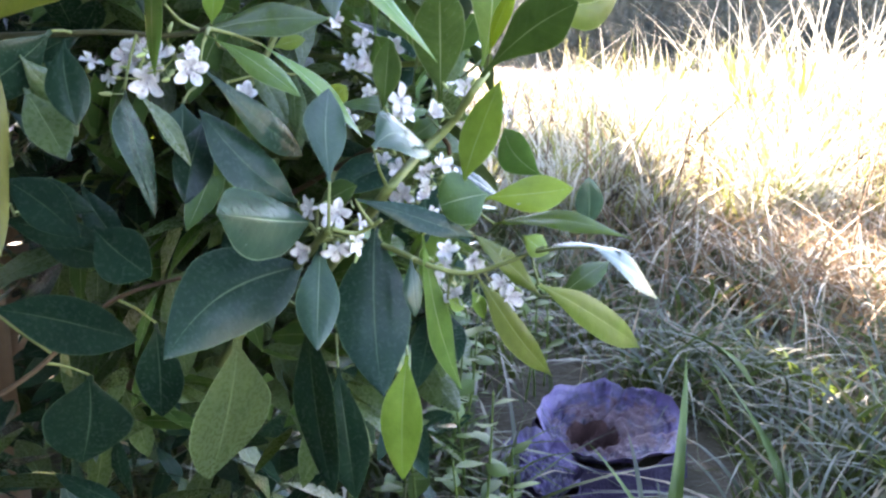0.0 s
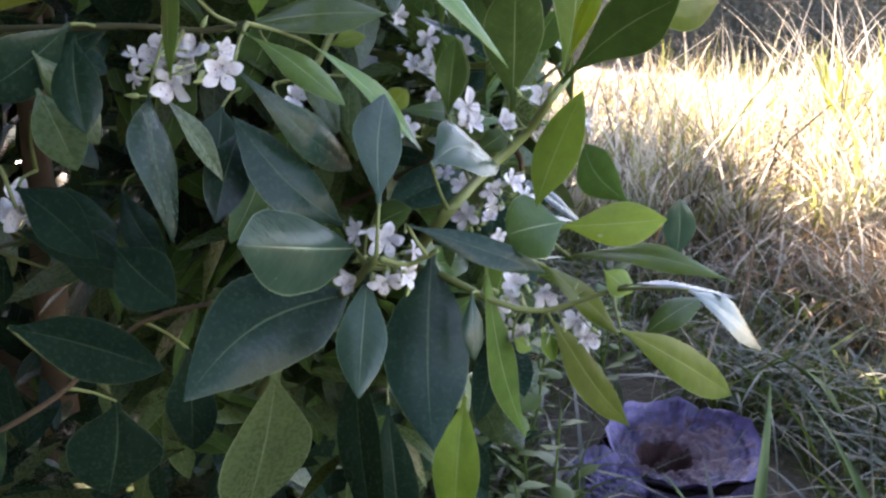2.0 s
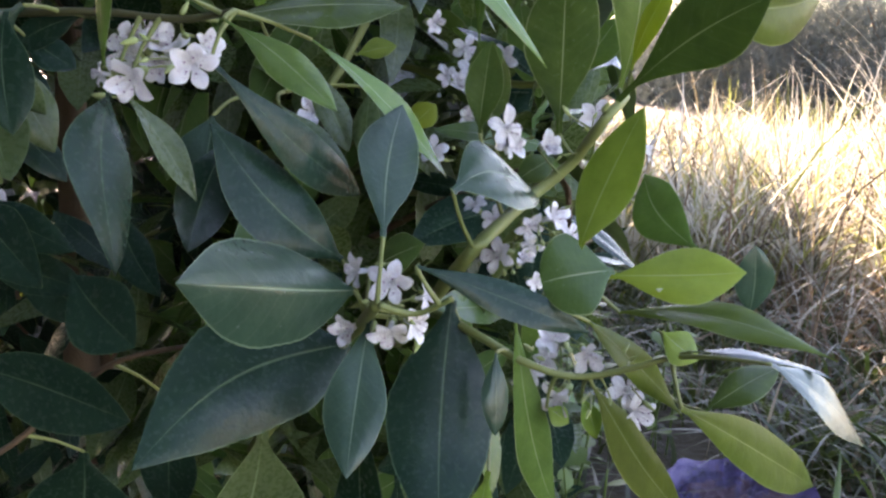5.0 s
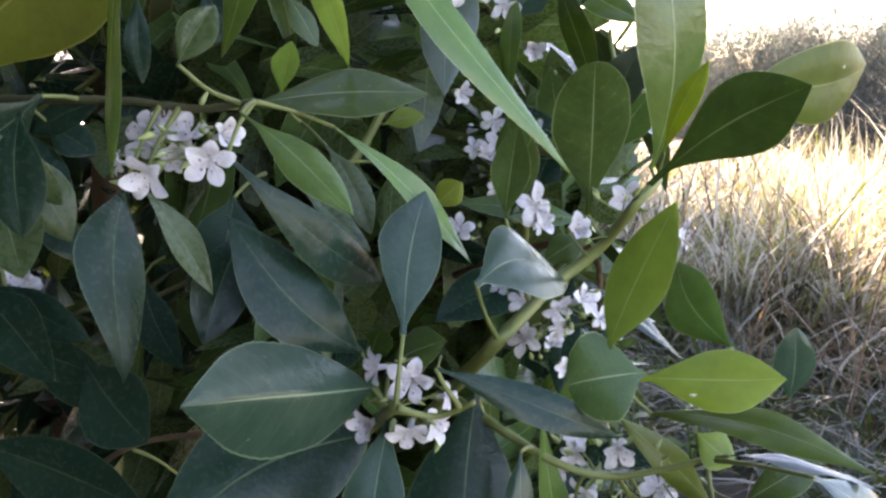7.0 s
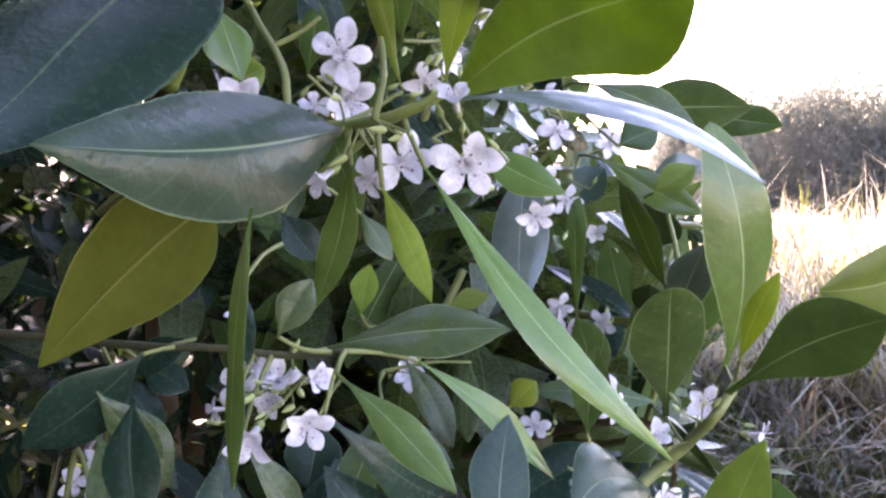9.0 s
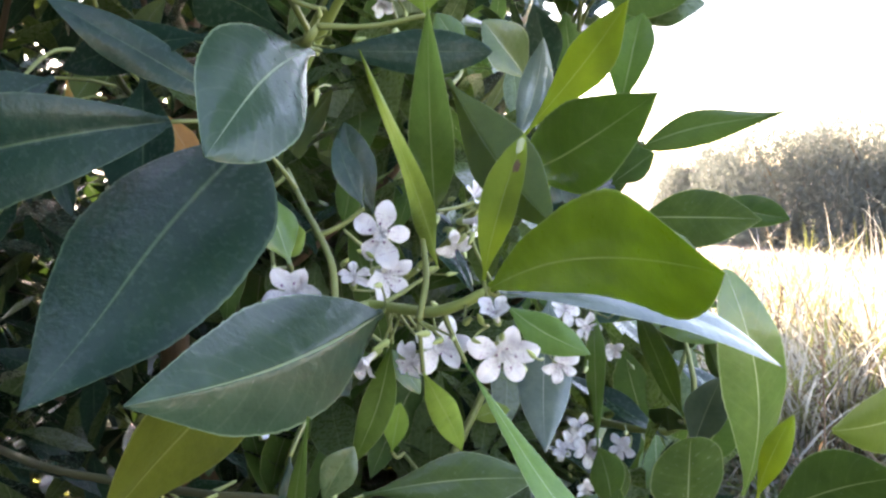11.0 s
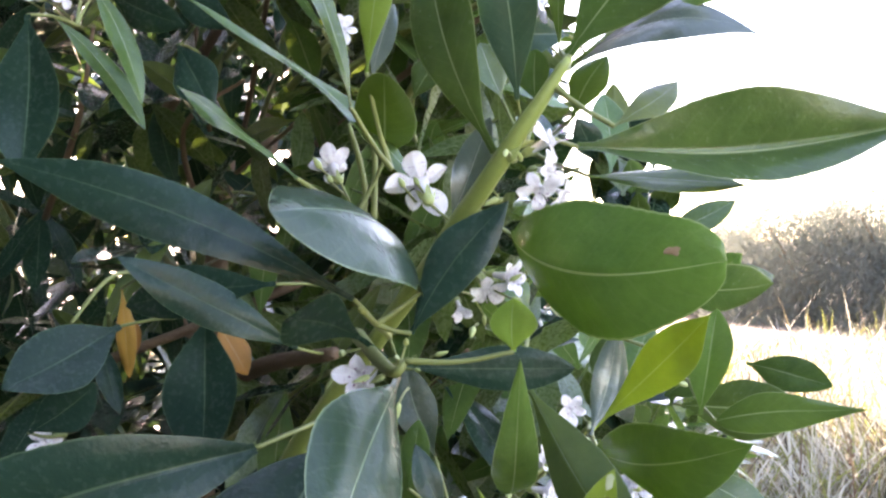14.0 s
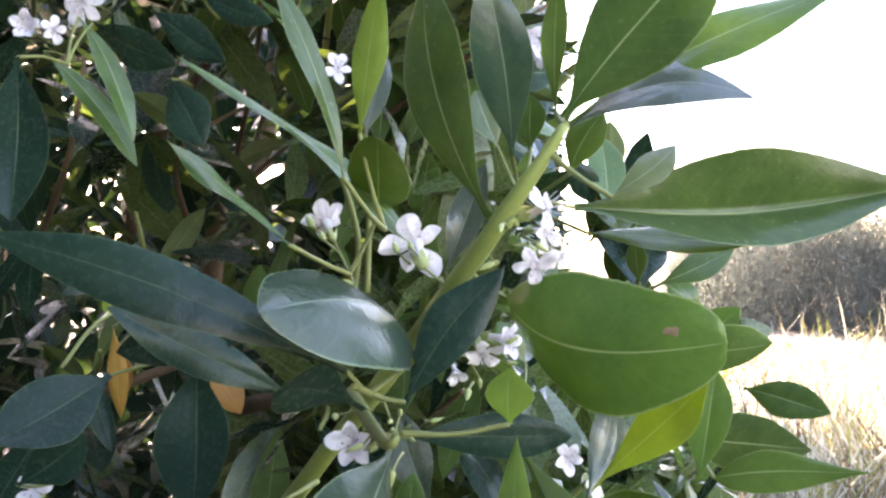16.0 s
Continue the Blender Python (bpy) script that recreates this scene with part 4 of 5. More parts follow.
leaf(shrub, (-0.059, 0.460, 1.171), (-0.019, 0.475, 1.171), 0.019, 112, "green", bend=0.03, sway=0.04, belly=0.58, fold=0.1, end=0.8)
leaf(shrub, (-0.044, 0.453, 1.127), (-0.038, 0.468, 1.162), 0.017, 2, "mid", bend=0.059)
leaf(shrub, (-0.048, 0.509, 1.164), (-0.028, 0.504, 1.181), 0.014, 80, "mid", bend=0.033)
leaf(shrub, (-0.042, 0.511, 1.165), (-0.017, 0.506, 1.173), 0.015, 82, "deep", tipcurl=-.25, bend=.14)
grown_leaf(shrub, (0.008, 0.566, 0.954), (-0.004, 0.553, 1.063), 0.034, 33, "mid", bend=0.101, sway=0.047, belly=0.52, fold=0.2, end=0.55)
grown_leaf(shrub, (0.007, 0.534, 0.950), (0.058, 0.491, 0.995), 0.031, 96, "green", bend=0.007, sway=-0.052, belly=0.67, fold=0.2, end=1)
grown_leaf(shrub, (-0.017, 0.550, 0.933), (-0.017, 0.505, 0.999), 0.033, -161, "green", bend=-0.024, sway=0.006, belly=0.61, fold=0.2, end=0.5)
edge_leaf = leaf(shrub, (0.044, 0.555, 0.992), (0.101, 0.618, 1.005), 0.036, 94, "moss", bend=0.102, sway=0.033, belly=0.51, fold=0.2, root=0.7, end=1)
grown_leaf(shrub, (0.012, 0.538, 0.964), (0.026, 0.540, 1.002), 0.015, 32, "young", bend=0.062)
grown_leaf(shrub, (-0.015, 0.582, 0.969), (-0.002, 0.579, 1.008), 0.021, 89, "pale", bend=0.051)
grown_leaf(shrub, (-0.019, 0.587, 0.984), (-0.044, 0.604, 1.035), 0.024, -106, "green", bend=0.036, sway=0.031, belly=0.53, fold=0.2, end=1)
grown_leaf(shrub, (-0.060, 0.572, 0.971), (-0.066, 0.609, 1.031), 0.014, -46, "mid", bend=0.033, sway=0.023, belly=0.54, fold=0.2, end=1)
grown_leaf(shrub, (-0.053, 0.606, 1.045), (-0.003, 0.604, 1.019), 0.018, 61, "mid", bend=0.033)
grown_leaf(shrub, (-0.014, 0.592, 0.957), (0.004, 0.602, 0.986), 0.026, 37, "mid", bend=0.036)
grown_leaf(shrub, (-0.001, 0.458, 0.902), (0.017, 0.472, 0.954), 0.025, 17, "young2", bend=0.011, sway=-0.020, belly=0.51, fold=0.2, end=1)
grown_leaf(shrub, (0.012, 0.457, 0.896), (-0.013, 0.449, 0.891), 0.033, -47, "green", bend=.12, end=.45)
yellow_leaf = grown_leaf(shrub, (0.010, 0.457, 0.894), (0.057, 0.455, 0.901), 0.024, 46, "young", bend=0.013, sway=0.019, belly=0.58, fold=0.2, end=1)
grown_leaf(shrub, (0.088, 0.612, 0.838), (0.086, 0.610, 0.876), 0.021, 8, "teal", bend=0.05, sway=0.02, belly=0.5, fold=0.25, end=0.7)
grown_leaf(shrub, (0.016, 0.469, 0.877), (0.086, 0.436, 0.879), 0.016, 23, "moss", bend=0.079, sway=-0.020, belly=0.46, fold=0.2, end=1.3)
grown_leaf(shrub, (0.005, 0.490, 0.865), (0.049, 0.516, 0.818), 0.014, 72, "moss", bend=0.026, sway=-0.016, belly=0.46, fold=0.2, end=1.3)
grown_leaf(shrub, (0.042, 0.461, 0.845), (0.126, 0.580, 0.760), 0.024, 77, "moss", bend=0.051, sway=0.016, belly=0.46, fold=0.2, end=1.3)
grown_leaf(shrub, (0.045, 0.474, 0.863), (0.093, 0.462, 0.863), 0.009, 1, "pale", bend=0.066, sway=-0.017, belly=0.54, fold=0.2, end=1)
grown_leaf(shrub, (0.069, 0.451, 0.870), (0.109, 0.468, 0.836), 0.021, 37, "pale", bend=0.055, sway=-0.025, belly=0.52, fold=0.2, end=1)
grown_leaf(shrub, (-0.023, 0.469, 0.870), (0.001, 0.529, 0.747), 0.020, 104, "mid", bend=-0.026, sway=0.011, belly=0.52, fold=0.2, end=1)
grown_leaf(shrub, (0.010, 0.486, 0.838), (0.060, 0.532, 0.758), 0.023, 75, "moss", bend=0.035, sway=0.048, belly=0.46, fold=0.2, end=1.3)
grown_leaf(shrub, (0.042, 0.479, 0.902), (0.022, 0.523, 0.922), 0.022, -57, "mid", bend=0.072, sway=-0.074, belly=0.52, fold=0.2, end=1)
grown_leaf(shrub, (-0.050, 0.466, 0.918), (-0.022, 0.532, 0.905), 0.035, 46, "teal", bend=0.055, sway=-0.128, belly=0.54, fold=0.2, end=1)
grown_leaf(shrub, (-0.037, 0.556, 0.907), (-0.019, 0.564, 0.920), 0.016, 44, "green", bend=0.038, sway=-0.010, belly=0.55, fold=0.2, end=1)
grown_leaf(shrub, (-0.059, 0.601, 0.921), (-0.051, 0.559, 0.972), 0.019, -149, "green", bend=0.060, sway=0.019, belly=0.54, fold=0.2, end=1)
grown_leaf(shrub, (-0.048, 0.512, 0.935), (-0.045, 0.510, 0.973), 0.017, -15, "green", bend=0.052)
grown_leaf(shrub, (-0.178, 0.903, 1.004), (-0.176, 0.999, 0.908), 0.056, 150, "mature", bend=0.023)
grown_leaf(shrub, (-0.102, 0.412, 1.042), (-0.107, 0.484, 0.992), 0.011, 142, "young2", bend=0.001, sway=-0.008, belly=0.50, fold=0.2, end=1)
grown_leaf(shrub, (-0.117, 0.425, 1.048), (-0.143, 0.452, 0.993), 0.012, -138, "mid", bend=-0.010, sway=-0.026, belly=0.50, fold=0.2, end=1)
grown_leaf(shrub, (-0.090, 0.486, 1.053), (-0.055, 0.480, 1.036), 0.015, 60, "mid", bend=0.026, sway=0.044, belly=0.53, fold=0.2, end=1)
grown_leaf(shrub, (-0.111, 0.479, 0.970), (-0.060, 0.506, 0.916), 0.013, 47, "mid", bend=0.058)
grown_leaf(shrub, (-0.147, 0.512, 0.979), (-0.144, 0.516, 1.001), 0.013, -6, "young2", bend=0.021)
grown_leaf(shrub, (-0.050, 0.545, 0.949), (-0.059, 0.566, 0.972), 0.020, -50, "mid", bend=0.019, sway=0.045, belly=0.52, fold=0.2, end=1)
grown_leaf(shrub, (-0.148, 0.409, 1.011), (-0.145, 0.406, 0.985), 0.008, -19, "mature", bend=0.036)
grown_leaf(shrub, (-0.142, 0.421, 0.991), (-0.132, 0.427, 1.010), 0.013, 73, "deep", bend=0.046)
grown_leaf(shrub, (-0.328, 0.823, 1.085), (-0.393, 0.863, 1.165), 0.028, -19, "mid", bend=0.020)
grown_leaf(shrub, (-0.156, 0.428, 1.074), (-0.165, 0.429, 1.098), 0.017, -35, "mid", bend=0.022)
grown_leaf(shrub, (-0.126, 0.423, 1.094), (-0.136, 0.423, 1.118), 0.010, -50, "mature", bend=0.028)
grown_leaf(shrub, (-0.135, 0.403, 1.144), (-0.125, 0.321, 1.110), 0.034, -60, "teal", bend=0.051, sway=0.048, belly=0.60, fold=0.16, root=1.23, end=0.85)
grown_leaf(shrub, (-0.132, 0.407, 1.157), (-0.102, 0.415, 1.199), 0.018, 73, "mature", bend=0.037, sway=-0.039, belly=0.53, fold=0.2, end=1)
grown_leaf(shrub, (-0.129, 0.408, 1.170), (-0.130, 0.309, 1.192), 0.036, -47, "teal", bend=0.083, sway=0.027, belly=0.58, fold=-0.11, root=1.20, end=0.74)
grown_leaf(shrub, (-0.143, 0.386, 1.169), (-0.238, 0.349, 1.210), 0.018, -77, "mature", bend=0.085, sway=0.023, belly=0.55, fold=0.2, end=1)
grown_leaf(shrub, (-0.229, 0.526, 1.135), (-0.287, 0.468, 1.180), 0.021, -83, "mature", bend=0.062)
grown_leaf(shrub, (-0.149, 0.431, 1.145), (-0.167, 0.388, 1.162), 0.023, -127, "mature", bend=-0.070, sway=0.060, belly=0.75, fold=0.24, root=1.40, end=1.00)
grown_leaf(shrub, (-0.136, 0.412, 1.145), (-0.083, 0.427, 1.145), 0.015, 90, "mature", bend=-0.010, sway=-0.000, belly=0.60, fold=0.17, root=1.00, end=0.68)
grown_leaf(shrub, (-0.177, 0.389, 1.122), (-0.300, 0.354, 1.063), 0.037, -93, "mature", bend=0.14, sway=0.10, belly=0.46, fold=0.5, root=0.82, end=1.00)
grown_leaf(shrub, (-0.230, 0.506, 1.167), (-0.312, 0.508, 1.155), 0.025, -84, "mature", bend=0.055)
grown_leaf(shrub, (-0.084, 0.441, 1.218), (0.023, 0.459, 1.224), 0.034, 66, "green", bend=-0.008, sway=0.020, belly=0.53, fold=0.95, root=1.13, end=0.94)
round_leaf = grown_leaf(shrub, (-0.104, 0.429, 1.188), (-0.038, 0.380, 1.181), 0.040, 99, "mid", bend=0.149, sway=0.062, belly=0.51, fold=-0.05, root=0.81, end=0.43)
grown_leaf(shrub, (-0.086, 0.430, 1.246), (-0.036, 0.427, 1.301), 0.037, 80, "green", bend=0.032, sway=-0.012, belly=0.56, fold=0.2, end=1)
grown_leaf(shrub, (-0.086, 0.437, 1.245), (-0.000, 0.435, 1.283), 0.019, 55, "mid", bend=0.054, sway=-0.003, belly=0.54, fold=0.2, end=1)
grown_leaf(shrub, (-0.086, 0.439, 1.244), (-0.029, 0.421, 1.252), 0.019, 52, "pale", bend=0.107, sway=-0.051, belly=0.55, fold=0.2, tipcurl=-0.1, end=1)
grown_leaf(shrub, (-0.106, 0.412, 1.214), (-0.132, 0.430, 1.296), 0.031, -88, "green", bend=0.083, sway=-0.019, belly=0.58, fold=0.2, end=1)
grown_leaf(shrub, (-0.131, 0.444, 1.194), (-0.209, 0.402, 1.268), 0.012, -38, "green", bend=0.047, sway=0.030, belly=0.51, fold=0.2, end=1)
grown_leaf(shrub, (-0.166, 0.396, 1.206), (-0.230, 0.428, 1.244), 0.008, -14, "green", bend=0.018, sway=-0.008, belly=0.54, fold=0.2, end=1)
grown_leaf(shrub, (-0.142, 0.382, 1.225), (-0.160, 0.374, 1.281), 0.010, -48, "green", bend=0.063)
grown_leaf(shrub, (-0.148, 0.410, 1.241), (-0.140, 0.409, 1.291), 0.013, -14, "young2", bend=0.020, sway=0.005, belly=0.54, fold=0.2, end=1)
grown_leaf(shrub, (-0.158, 0.441, 1.245), (-0.150, 0.443, 1.272), 0.010, 86, "pale", bend=0.035)
grown_leaf(shrub, (-0.155, 0.448, 1.218), (-0.140, 0.405, 1.239), 0.022, 161, "mid", bend=0.052, sway=0.011, belly=0.54, fold=0.2, end=0.5)
grown_leaf(shrub, (-0.107, 0.453, 1.237), (-0.112, 0.431, 1.298), 0.021, -147, "teal", bend=0.061)
grown_leaf(shrub, (-0.087, 0.422, 1.247), (-0.086, 0.426, 1.292), 0.009, -21, "mid", bend=0.035)
grown_leaf(shrub, (-0.088, 0.461, 1.231), (-0.076, 0.464, 1.253), 0.015, 60, "mid", bend=0.062)
grown_leaf(shrub, (-0.068, 0.399, 1.219), (-0.051, 0.434, 1.237), 0.010, 46, "moss", bend=0.039, sway=0.032, belly=0.54, fold=0.2, end=1)
grown_leaf(shrub, (-0.083, 0.469, 1.210), (-0.028, 0.461, 1.205), 0.014, 43, "mid", bend=0.022, sway=0.011, belly=0.54, fold=0.2, end=1)
grown_leaf(shrub, (-0.098, 0.402, 1.153), (-0.098, 0.403, 1.169), 0.016, -13, "young2", bend=0.034)
grown_leaf(shrub, (-0.272, 0.515, 1.151), (-0.262, 0.494, 1.084), 0.038, 18, "mature", bend=0.028)
grown_leaf(shrub, (-0.297, 0.484, 1.148), (-0.323, 0.441, 1.125), 0.034, -48, "mature", bend=0.024)
grown_leaf(shrub, (-0.329, 0.463, 1.102), (-0.300, 0.471, 1.124), 0.022, 109, "mature", bend=0.027)
grown_leaf(shrub, (-0.369, 0.582, 1.159), (-0.365, 0.583, 1.106), 0.012, -17, "brown", bend=0.051)
grown_leaf(shrub, (-0.315, 0.597, 1.139), (-0.298, 0.602, 1.108), 0.019, 53, "brown", bend=0.065)
grown_leaf(shrub, (-0.376, 0.595, 1.146), (-0.370, 0.594, 1.117), 0.016, -17, "brown", bend=0.027)
grown_leaf(shrub, (-0.354, 0.492, 1.296), (-0.340, 0.472, 1.217), 0.034, 18, "mature", bend=0.022)
grown_leaf(shrub, (-0.372, 0.558, 1.333), (-0.343, 0.566, 1.263), 0.016, 44, "green", bend=0.064)
grown_leaf(shrub, (-0.364, 0.560, 1.330), (-0.307, 0.553, 1.302), 0.022, 98, "mature", bend=0.044)
grown_leaf(shrub, (-0.306, 0.577, 1.344), (-0.258, 0.567, 1.324), 0.015, 80, "mature", bend=0.038)
grown_leaf(shrub, (-0.415, 0.581, 1.322), (-0.355, 0.586, 1.252), 0.019, 29, "green", bend=0.031)
grown_leaf(shrub, (-0.344, 0.602, 1.305), (-0.318, 0.597, 1.264), 0.028, 70, "mature", bend=0.047)
grown_leaf(shrub, (-0.367, 0.619, 1.352), (-0.323, 0.631, 1.320), 0.024, 107, "mature", bend=0.057)
grown_leaf(shrub, (-0.278, 0.613, 0.861), (-0.232, 0.576, 0.822), 0.023, 38, "mature", bend=0.041)
grown_leaf(shrub, (-0.257, 0.464, 0.874), (-0.200, 0.462, 0.863), 0.019, 74, "mature", bend=0.039)
grown_leaf(shrub, (-0.246, 0.472, 0.864), (-0.193, 0.467, 0.852), 0.021, 74, "mature", bend=0.023)
leaf(shrub, (-0.176, 0.325, 0.985), (-0.171, 0.292, 0.890), 0.015, -75, "olive", bend=0.04)
leaf(shrub, (-0.213, 0.421, 0.966), (-0.195, 0.433, 0.939), 0.014, 98, "deep", bend=0.042)
grown_leaf(shrub, (-0.245, 0.449, 0.900), (-0.196, 0.447, 0.884), 0.017, 69, "mature", bend=0.058)
leaf(shrub, (-0.211, 0.418, 0.951), (-0.186, 0.400, 0.921), 0.021, 20, "deep", bend=0.026)
leaf(shrub, (-0.141, 0.468, 0.931), (-0.146, 0.443, 0.890), 0.022, -47, "mature", bend=0.053)
leaf(shrub, (-0.219, 0.432, 0.960), (-0.198, 0.441, 0.924), 0.020, 56, "deep", bend=0.063)
leaf(shrub, (-0.178, 0.393, 0.975), (-0.171, 0.383, 0.939), 0.019, 22, "mature", bend=0.048)
leaf(shrub, (-0.238, 0.437, 0.903), (-0.193, 0.422, 0.877), 0.024, 64, "mature", bend=0.055)
leaf(shrub, (-0.197, 0.445, 0.876), (-0.162, 0.431, 0.854), 0.031, 62, "mature", bend=0.025)
grown_leaf(shrub, (-0.060, 0.540, 1.188), (-0.028, 0.549, 1.204), 0.014, 57, "green", bend=0.040)
grown_leaf(shrub, (-0.068, 0.537, 1.189), (-0.070, 0.537, 1.208), 0.010, -21, "green", bend=0.027)
grown_leaf(shrub, (-0.058, 0.552, 1.189), (-0.043, 0.557, 1.177), 0.016, 72, "green", bend=0.058)
grown_leaf(shrub, (-0.056, 0.561, 1.080), (-0.006, 0.561, 1.054), 0.019, 57, "green", bend=.08)
grown_leaf(shrub, (-0.044, 0.586, 1.052), (-0.026, 0.592, 1.060), 0.022, 49, "green", bend=0.033)
grown_leaf(shrub, (-0.027, 0.590, 1.030), (-0.008, 0.596, 1.043), 0.017, 44, "young2", bend=0.040)
grown_leaf(shrub, (-0.030, 0.613, 1.036), (-0.004, 0.620, 1.043), 0.015, 63, "pale", bend=0.065)
grown_leaf(shrub, (-0.074, 0.633, 1.020), (-0.054, 0.641, 1.039), 0.021, 66, "teal", bend=0.058)
grown_leaf(shrub, (-0.089, 0.556, 0.929), (-0.077, 0.561, 0.941), 0.016, 45, "young", bend=0.064)
grown_leaf(shrub, (-0.131, 0.525, 0.957), (-0.106, 0.515, 0.922), 0.015, 34, "deep", bend=0.040)
grown_leaf(shrub, (-0.136, 0.509, 0.941), (-0.102, 0.503, 0.917), 0.011, 28, "deep", bend=0.042)
grown_leaf(shrub, (-0.110, 0.565, 0.947), (-0.107, 0.549, 0.912), 0.015, 15, "deep", bend=0.053)
grown_leaf(shrub, (-0.163, 0.501, 0.935), (-0.162, 0.486, 0.909), 0.025, -9, "teal", bend=0.042)
grown_leaf(shrub, (-0.157, 0.539, 1.021), (-0.142, 0.540, 0.999), 0.012, 49, "green", bend=0.033)
grown_leaf(shrub, (-0.187, 0.519, 1.022), (-0.171, 0.521, 1.001), 0.017, 60, "mature", bend=0.038)
grown_leaf(shrub, (-0.225, 0.465, 0.965), (-0.206, 0.469, 0.953), 0.015, 54, "mature", bend=0.027)
grown_leaf(shrub, (-0.204, 0.472, 0.974), (-0.230, 0.463, 0.960), 0.014, -74, "mature", bend=0.037)
grown_leaf(shrub, (-0.236, 0.462, 0.962), (-0.214, 0.463, 0.934), 0.013, 46, "mature", bend=0.064)
grown_leaf(shrub, (-0.252, 0.477, 0.932), (-0.221, 0.481, 0.904), 0.016, 47, "mature", bend=0.063)
grown_leaf(shrub, (0.033, 0.479, 0.868), (0.048, 0.479, 0.858), 0.015, 53, "young2", bend=0.048)
grown_leaf(shrub, (0.064, 0.552, 0.806), (0.097, 0.564, 0.828), 0.019, 31, "green", bend=.1)
grown_leaf(shrub, (-0.029, 0.464, 0.857), (-0.026, 0.456, 0.826), 0.011, 1, "teal", bend=0.042)
grown_leaf(shrub, (0.005, 0.499, 0.828), (0.013, 0.496, 0.811), 0.010, 36, "young2", bend=0.035)
grown_leaf(shrub, (-0.009, 0.495, 0.823), (0.001, 0.495, 0.817), 0.010, 44, "young2", bend=0.024)
grown_leaf(shrub, (-0.140, 0.637, 0.959), (-0.118, 0.643, 0.965), 0.013, 65, "young2", bend=0.032)
grown_leaf(shrub, (-0.182, 0.466, 1.076), (-0.169, 0.470, 1.082), 0.018, 60, "young2", bend=0.055)
grown_leaf(shrub, (-0.163, 0.496, 1.081), (-0.159, 0.499, 1.110), 0.014, -5, "green", bend=0.059)
grown_leaf(shrub, (-0.162, 0.532, 1.086), (-0.176, 0.530, 1.129), 0.021, -64, "mature", bend=0.036)
grown_leaf(shrub, (-0.094, 0.555, 1.148), (-0.112, 0.539, 1.174), 0.024, -90, "green", bend=0.055)
grown_leaf(shrub, (-0.114, 0.514, 1.155), (-0.126, 0.511, 1.173), 0.014, -65, "green", bend=0.051)
grown_leaf(shrub, (-0.149, 0.515, 1.194), (-0.132, 0.519, 1.241), 0.016, 79, "pale", bend=0.050)
grown_leaf(shrub, (-0.165, 0.510, 1.249), (-0.153, 0.514, 1.268), 0.015, 71, "green", bend=0.054)
grown_leaf(shrub, (-0.113, 0.525, 1.248), (-0.113, 0.525, 1.271), 0.018, -14, "green", bend=0.036)
grown_leaf(shrub, (-0.125, 0.510, 1.247), (-0.134, 0.507, 1.271), 0.017, -71, "green", bend=0.052)
grown_leaf(shrub, (-0.110, 0.609, 1.296), (-0.139, 0.601, 1.296), 0.020, -91, "teal", bend=0.033)
leaf(shrub, (-0.085, 0.573, 1.219), (-0.091, 0.598, 1.262), 0.020, 17, "green", bend=0.042)
leaf(shrub, (-0.079, 0.597, 1.199), (-0.071, 0.649, 1.226), 0.017, -0, "mature", bend=0.055)
leaf(shrub, (-0.074, 0.635, 1.220), (-0.080, 0.636, 1.247), 0.020, -7, "mature", bend=0.051)
leaf(shrub, (-0.073, 0.586, 1.184), (-0.091, 0.643, 1.223), 0.025, 17, "mature", bend=0.033)
leaf(shrub, (-0.100, 0.628, 1.210), (-0.084, 0.586, 1.237), 0.017, 136, "deep", bend=0.063)
leaf(shrub, (-0.080, 0.586, 1.209), (-0.090, 0.608, 1.233), 0.026, 12, "deep", bend=0.049)
leaf(shrub, (-0.079, 0.647, 1.227), (-0.068, 0.628, 1.266), 0.017, 144, "mature", bend=0.046)
leaf(shrub, (-0.082, 0.595, 1.178), (-0.078, 0.634, 1.221), 0.020, -9, "green", bend=0.021)
leaf(shrub, (-0.091, 0.591, 1.145), (-0.094, 0.569, 1.186), 0.021, -138, "mature", bend=0.045)
leaf(shrub, (-0.097, 0.605, 1.207), (-0.080, 0.647, 1.235), 0.018, 45, "mature", bend=0.031)
leaf(shrub, (-0.078, 0.618, 1.150), (-0.081, 0.584, 1.184), 0.018, -141, "green", bend=0.050)
leaf(shrub, (-0.084, 0.620, 1.201), (-0.069, 0.613, 1.215), 0.015, 92, "green", bend=0.041)
leaf(shrub, (-0.092, 0.583, 1.225), (-0.101, 0.570, 1.246), 0.015, -126, "mature", bend=0.057)
leaf(shrub, (-0.066, 0.614, 1.223), (-0.066, 0.652, 1.252), 0.017, 0, "deep", bend=0.049)
leaf(shrub, (-0.089, 0.644, 1.238), (-0.089, 0.635, 1.274), 0.019, -149, "green", bend=0.056)
leaf(shrub, (-0.094, 0.642, 1.217), (-0.095, 0.584, 1.244), 0.014, -139, "green", bend=0.036)
leaf(shrub, (-0.068, 0.648, 1.200), (-0.055, 0.629, 1.223), 0.017, 133, "deep", bend=0.049)
leaf(shrub, (-0.088, 0.592, 1.151), (-0.073, 0.621, 1.169), 0.024, 16, "mature", bend=0.053)
leaf(shrub, (-0.070, 0.599, 1.183), (-0.066, 0.649, 1.213), 0.021, 12, "mature", bend=0.057)
leaf(shrub, (-0.064, 0.588, 1.169), (-0.086, 0.642, 1.192), 0.019, -21, "green", bend=0.036)
leaf(shrub, (-0.075, 0.610, 1.190), (-0.077, 0.635, 1.227), 0.016, -22, "green", bend=0.058)
